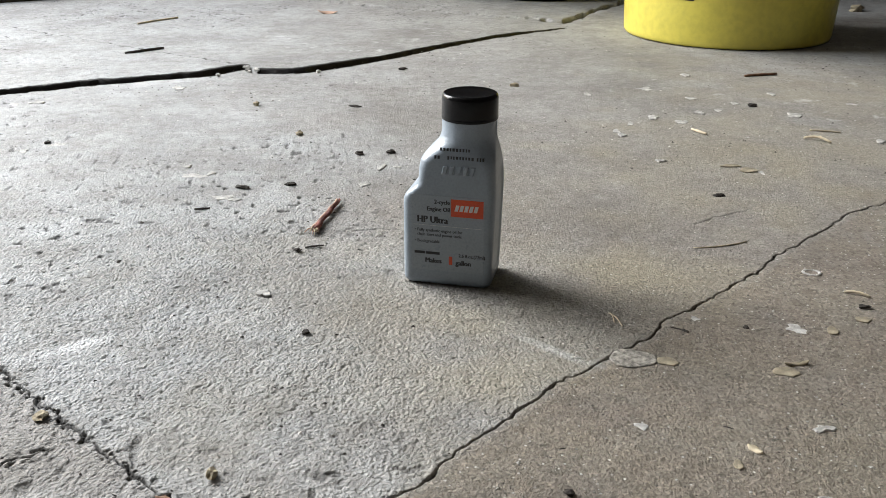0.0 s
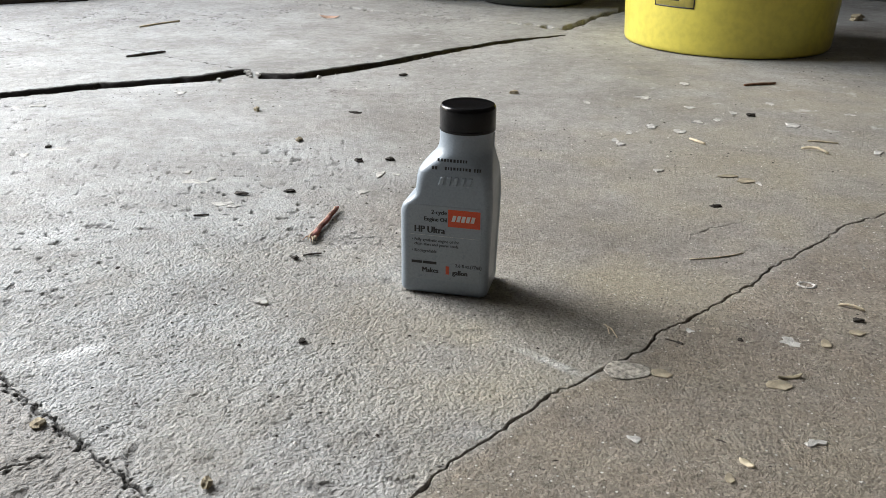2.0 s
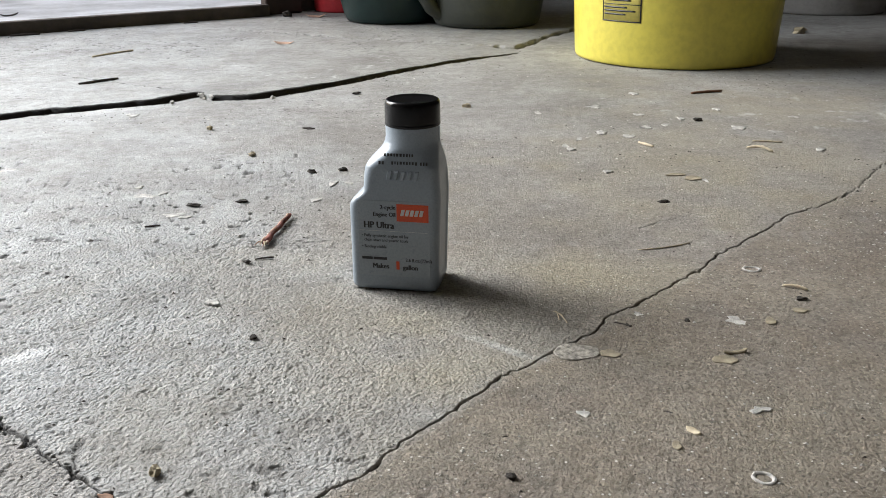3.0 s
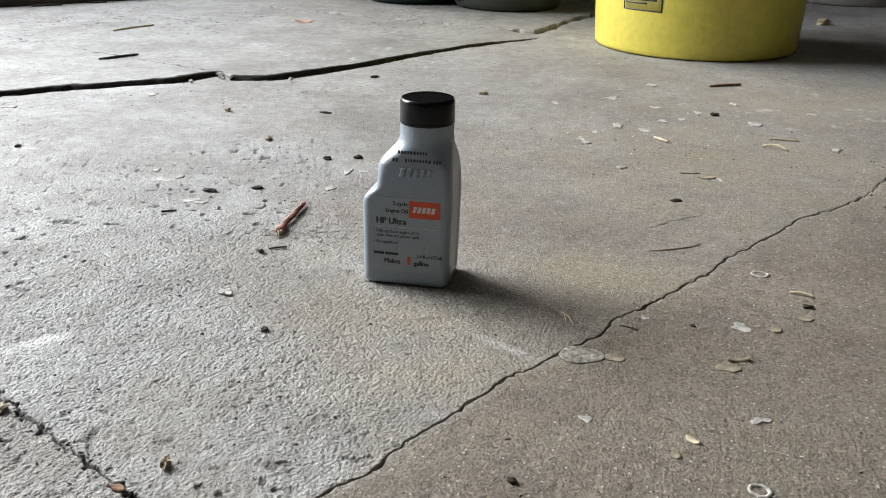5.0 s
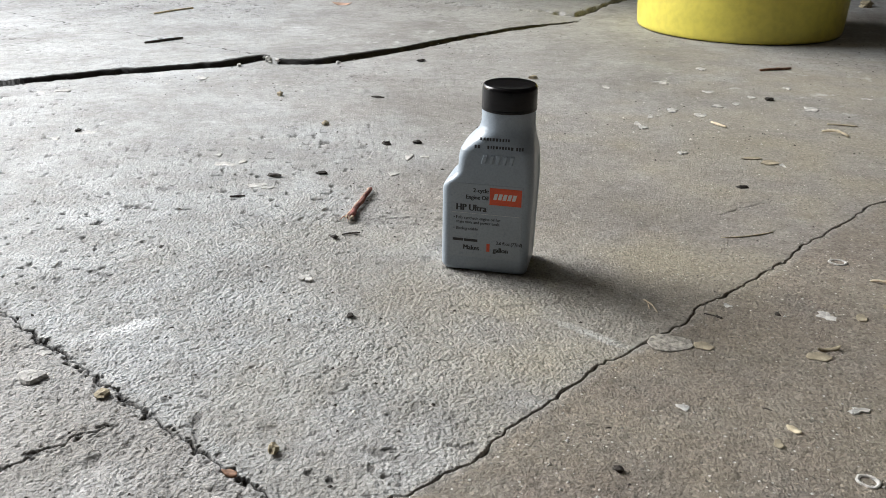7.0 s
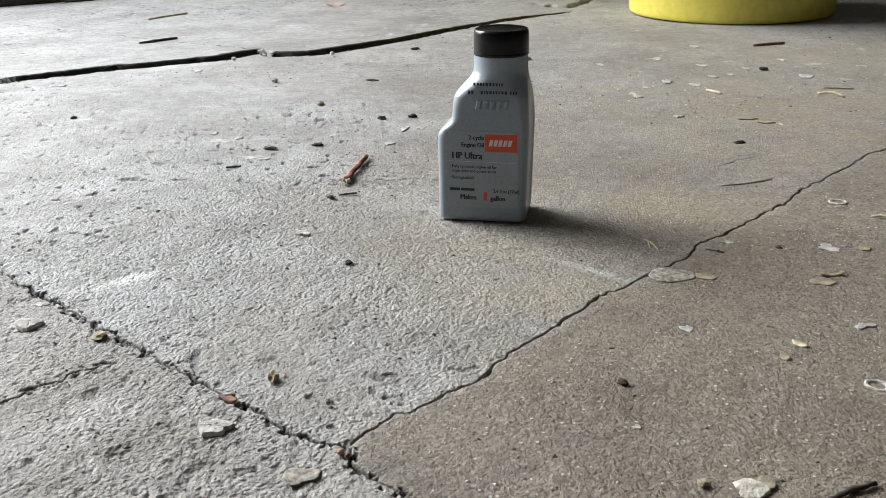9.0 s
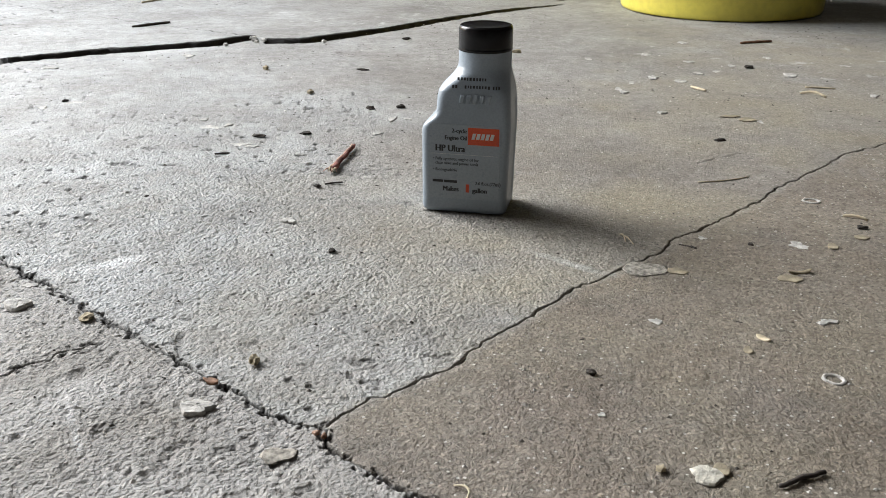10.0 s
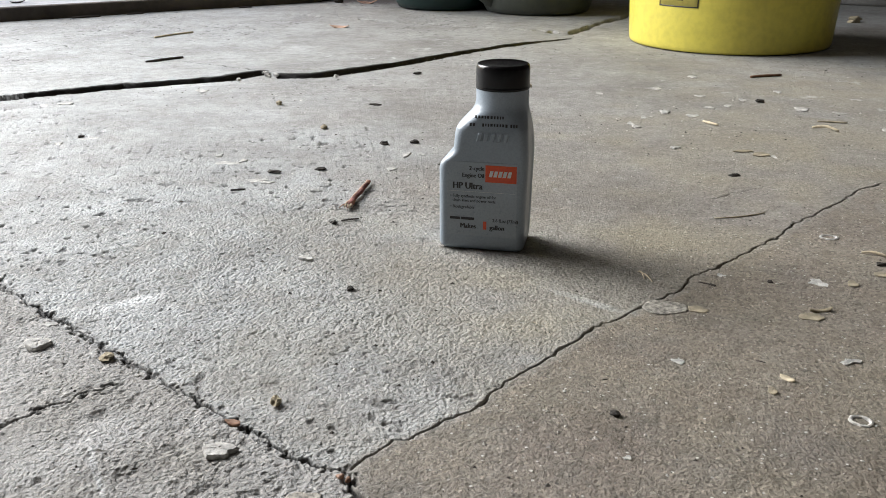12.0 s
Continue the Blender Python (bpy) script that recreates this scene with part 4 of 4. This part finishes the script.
for k, (x0, y0, x1, y1, th, sag, lift) in enumerate(((0.233, 0.822, 0.243, 0.806, 0.0024, 0.0, 0.0), (0.342, 0.824, 0.368, 0.818, 0.0015, 0.001, 0.0), (0.327, 0.797, 0.346, 0.783, 0.0023, 0.003, 0.002), (0.103, 0.446, 0.108, 0.431, 0.0007, 0.0006, 0.001),
                                                     (0.17, 0.539, 0.207, 0.551, 0.0009, -0.002, 0.0), (0.241, 0.477, 0.253, 0.47, 0.0015, 0.001, 0.001), (0.103, 0.446, 0.1045, 0.435, 0.0006, 0.0, 0.002), (0.01, 0.219, 0.014, 0.21, 0.0008, 0.003, 0.0015), (-0.478, 1.389, -0.436, 1.453, 0.0035, 0.002, 0.0))):
    bm, turn = bent_bar(x0, y0, x1, y1, th, sag, lift, 850 + k)
    scrap("straw", bm, M_STRAW, x0, y0, turn, "pale dry straw sliver lying on concrete", "straw", "straws on the floor", True)

for x, y, l, w, turn, mat, label in ((0.146, 0.324, 0.0068, 0.0042, -50, M_STRAW, "pale curled wood shaving on concrete"), (0.1865, 0.3945, 0.0115, 0.0036, 12, M_CRUMB, "tan curled dry leaf edge on concrete"), (-0.088, 0.284, 0.0075, 0.0036, -15, M_LEAF, "brown dry leaf piece beside a crack"),
                                     (-0.0405, 0.249, 0.0032, 0.0022, 20, M_BLUSH, "pink brown leaf piece stuck in a crack"), (-0.0375, 0.247, 0.0028, 0.002, 70, M_LEAF, "brown dry leaf piece stuck in a crack"), (-0.2, 1.925, 0.04, 0.024, 10, M_BLUSH, "pink brown dry leaf curled by the wall"), (-0.205, 1.52, 0.03, 0.012, 5, M_BLUSH, "pink brown dry leaf scrap on pale concrete")):
    scrap("curled_leaf", flake_bm(l, w, 0.0005, int(abs(x) * 9000), 0.3, 0.8, 0.14), mat, x, y, turn, label, "leaf", "curled leaves", True)


def splintered_twig(m):
    """A snapped stem: bark sleeve, pale torn fibres at its near end."""
    s = empty_thing("splintered_twig", m, "red brown snapped twig with frayed pale end", "twig")
    n, rng = 12, random.Random(3)
    pts = [(0.0005 * math.sin(i * 1.3), 0.060 * i / n, 0.0020) for i in range(n + 1)]
    part("stem", tube(pts, [0.0019 + 0.0003 * math.sin(i * 0.9) - 0.0006 * (i / n) ** 3 for i in range(n + 1)], 9, 0.9), M_SPLINTER, s)
    part("sapwood_strip", tube([(-0.0017 + 0.0001 * i, 0.056 * i / n, 0.0032 - 0.0002 * (i % 3)) for i in range(n + 1)], [0.0008 + 0.0003 * math.sin(i * 1.7) for i in range(n + 1)], 6), M_BLUSH, s, "pale torn strip along the bark")
    for i in range(7):
        a = radians(-36 + 12 * i + rng.uniform(-6, 6))
        l = rng.uniform(0.003, 0.008)
        fibre = [(0.0006 * (i - 3), 0.003, 0.002), (0.0006 * (i - 3) + math.sin(a) * l * 0.5, 0.001 - math.cos(a) * l * 0.5, 0.0026 + rng.uniform(0, 0.0012)), (0.0006 * (i - 3) + math.sin(a) * l, -math.cos(a) * l, 0.0008 + rng.uniform(0, 0.0015))]
        part("fibre", tube(fibre, [0.0006, 0.0005, 0.0002], 6), M_STRAW if i % 3 else M_BLUSH, s, "pale torn wood fibre")
    return s


splintered_twig(pose(-0.0745, 0.556, 0, 0, 0, -8.3))


def scattered(name, material, count, seed, lo, hi, small, large, label, category, keep):
    """Grit too small to count, strewn over the floor."""
    rng = random.Random(seed)
    verts, faces = [], []
    while len(verts) < count * 5:
        x, y = rng.uniform(*lo), rng.uniform(*hi)
        if abs(x) > 0.1 + 0.6 * y or rng.random() > keep(x, y):
            continue
        s = small + (large - small) * rng.random() ** 3
        a, st = rng.uniform(0, 6.28), rng.uniform(0.5, 1.0)
        b = len(verts)
        for k in range(4):
            r = s * (1 if k % 2 else st) * rng.uniform(0.7, 1.1)
            verts.append((x + 1.25 * r * math.cos(a + k * math.pi / 2), y + 0.8 * r * math.sin(a + k * math.pi / 2), -0.0003))
        verts.append((x + rng.uniform(-0.3, 0.3) * s, y + rng.uniform(-0.3, 0.3) * s, 0.0002 + s * rng.uniform(0.2, 0.5)))
        faces += [(b, b + 1, b + 4), (b + 1, b + 2, b + 4), (b + 2, b + 3, b + 4), (b + 3, b, b + 4)]
    me = bpy.data.meshes.new(name)
    me.from_pydata(verts, [], faces)
    me.materials.append(material)
    return tagged(new(name, me), label, category, kind="stuff")


def east_of_crack(x, y):
    return float(side_of(np.array([x]), np.array([y]), CRACK_EAST)[0]) > 0


# Dark specks serve as grit and as the shade in shallow pits.
scattered("dark_grit_and_pits", M_GRIT_PITS, 5200, 21, (-0.9, 0.8), (0.2, 1.7), 0.00025, 0.0016, "dark specks strewn over the concrete for grit and shaded pits", "grit", lambda x, y: 0.35 if east_of_crack(x, y) else (0.9 if value_noise(np.array([x]), np.array([y]), 0.12, 71)[0] > 0.45 else 0.3))
scattered("pale_grit", M_SAND, 3200, 22, (-0.5, 0.9), (0.2, 1.5), 0.0003, 0.0017, "pale specks of sand strewn over the concrete", "grit", lambda x, y: 0.9 if east_of_crack(x, y) else 0.2)

for a, b, l in ((-0.66, -0.14, 0.03), (-0.56, -0.16, 0.035), (-0.72, -0.10, 0.02)):
    q = room(a, b)
    scrap("dry_leaf", flake_bm(l, l * 0.5, 0.001, int(l * 9000), 0.35, 0.8, 0.12), M_BARK, q.x, q.y, 30, "dark dry leaf lying on the pale yard", "leaf", "dry leaves in the yard", True, 0.0145)
for a, b, l in ((-0.60, 0.066, 0.05), (-0.50, 0.064, 0.03), (-0.28, 0.07, 0.025)):
    q, e = room(a, b), room(a + l, b + 0.004)
    bm, turn = bent_bar(q.x, q.y, e.x, e.y, 0.0035, 0.002, 0.0, int(l * 9999))
    scrap("twig", bm, M_TWIG, q.x, q.y, turn, "thin dark twig lying against the timber sill", "twig", "twigs on the floor", True)
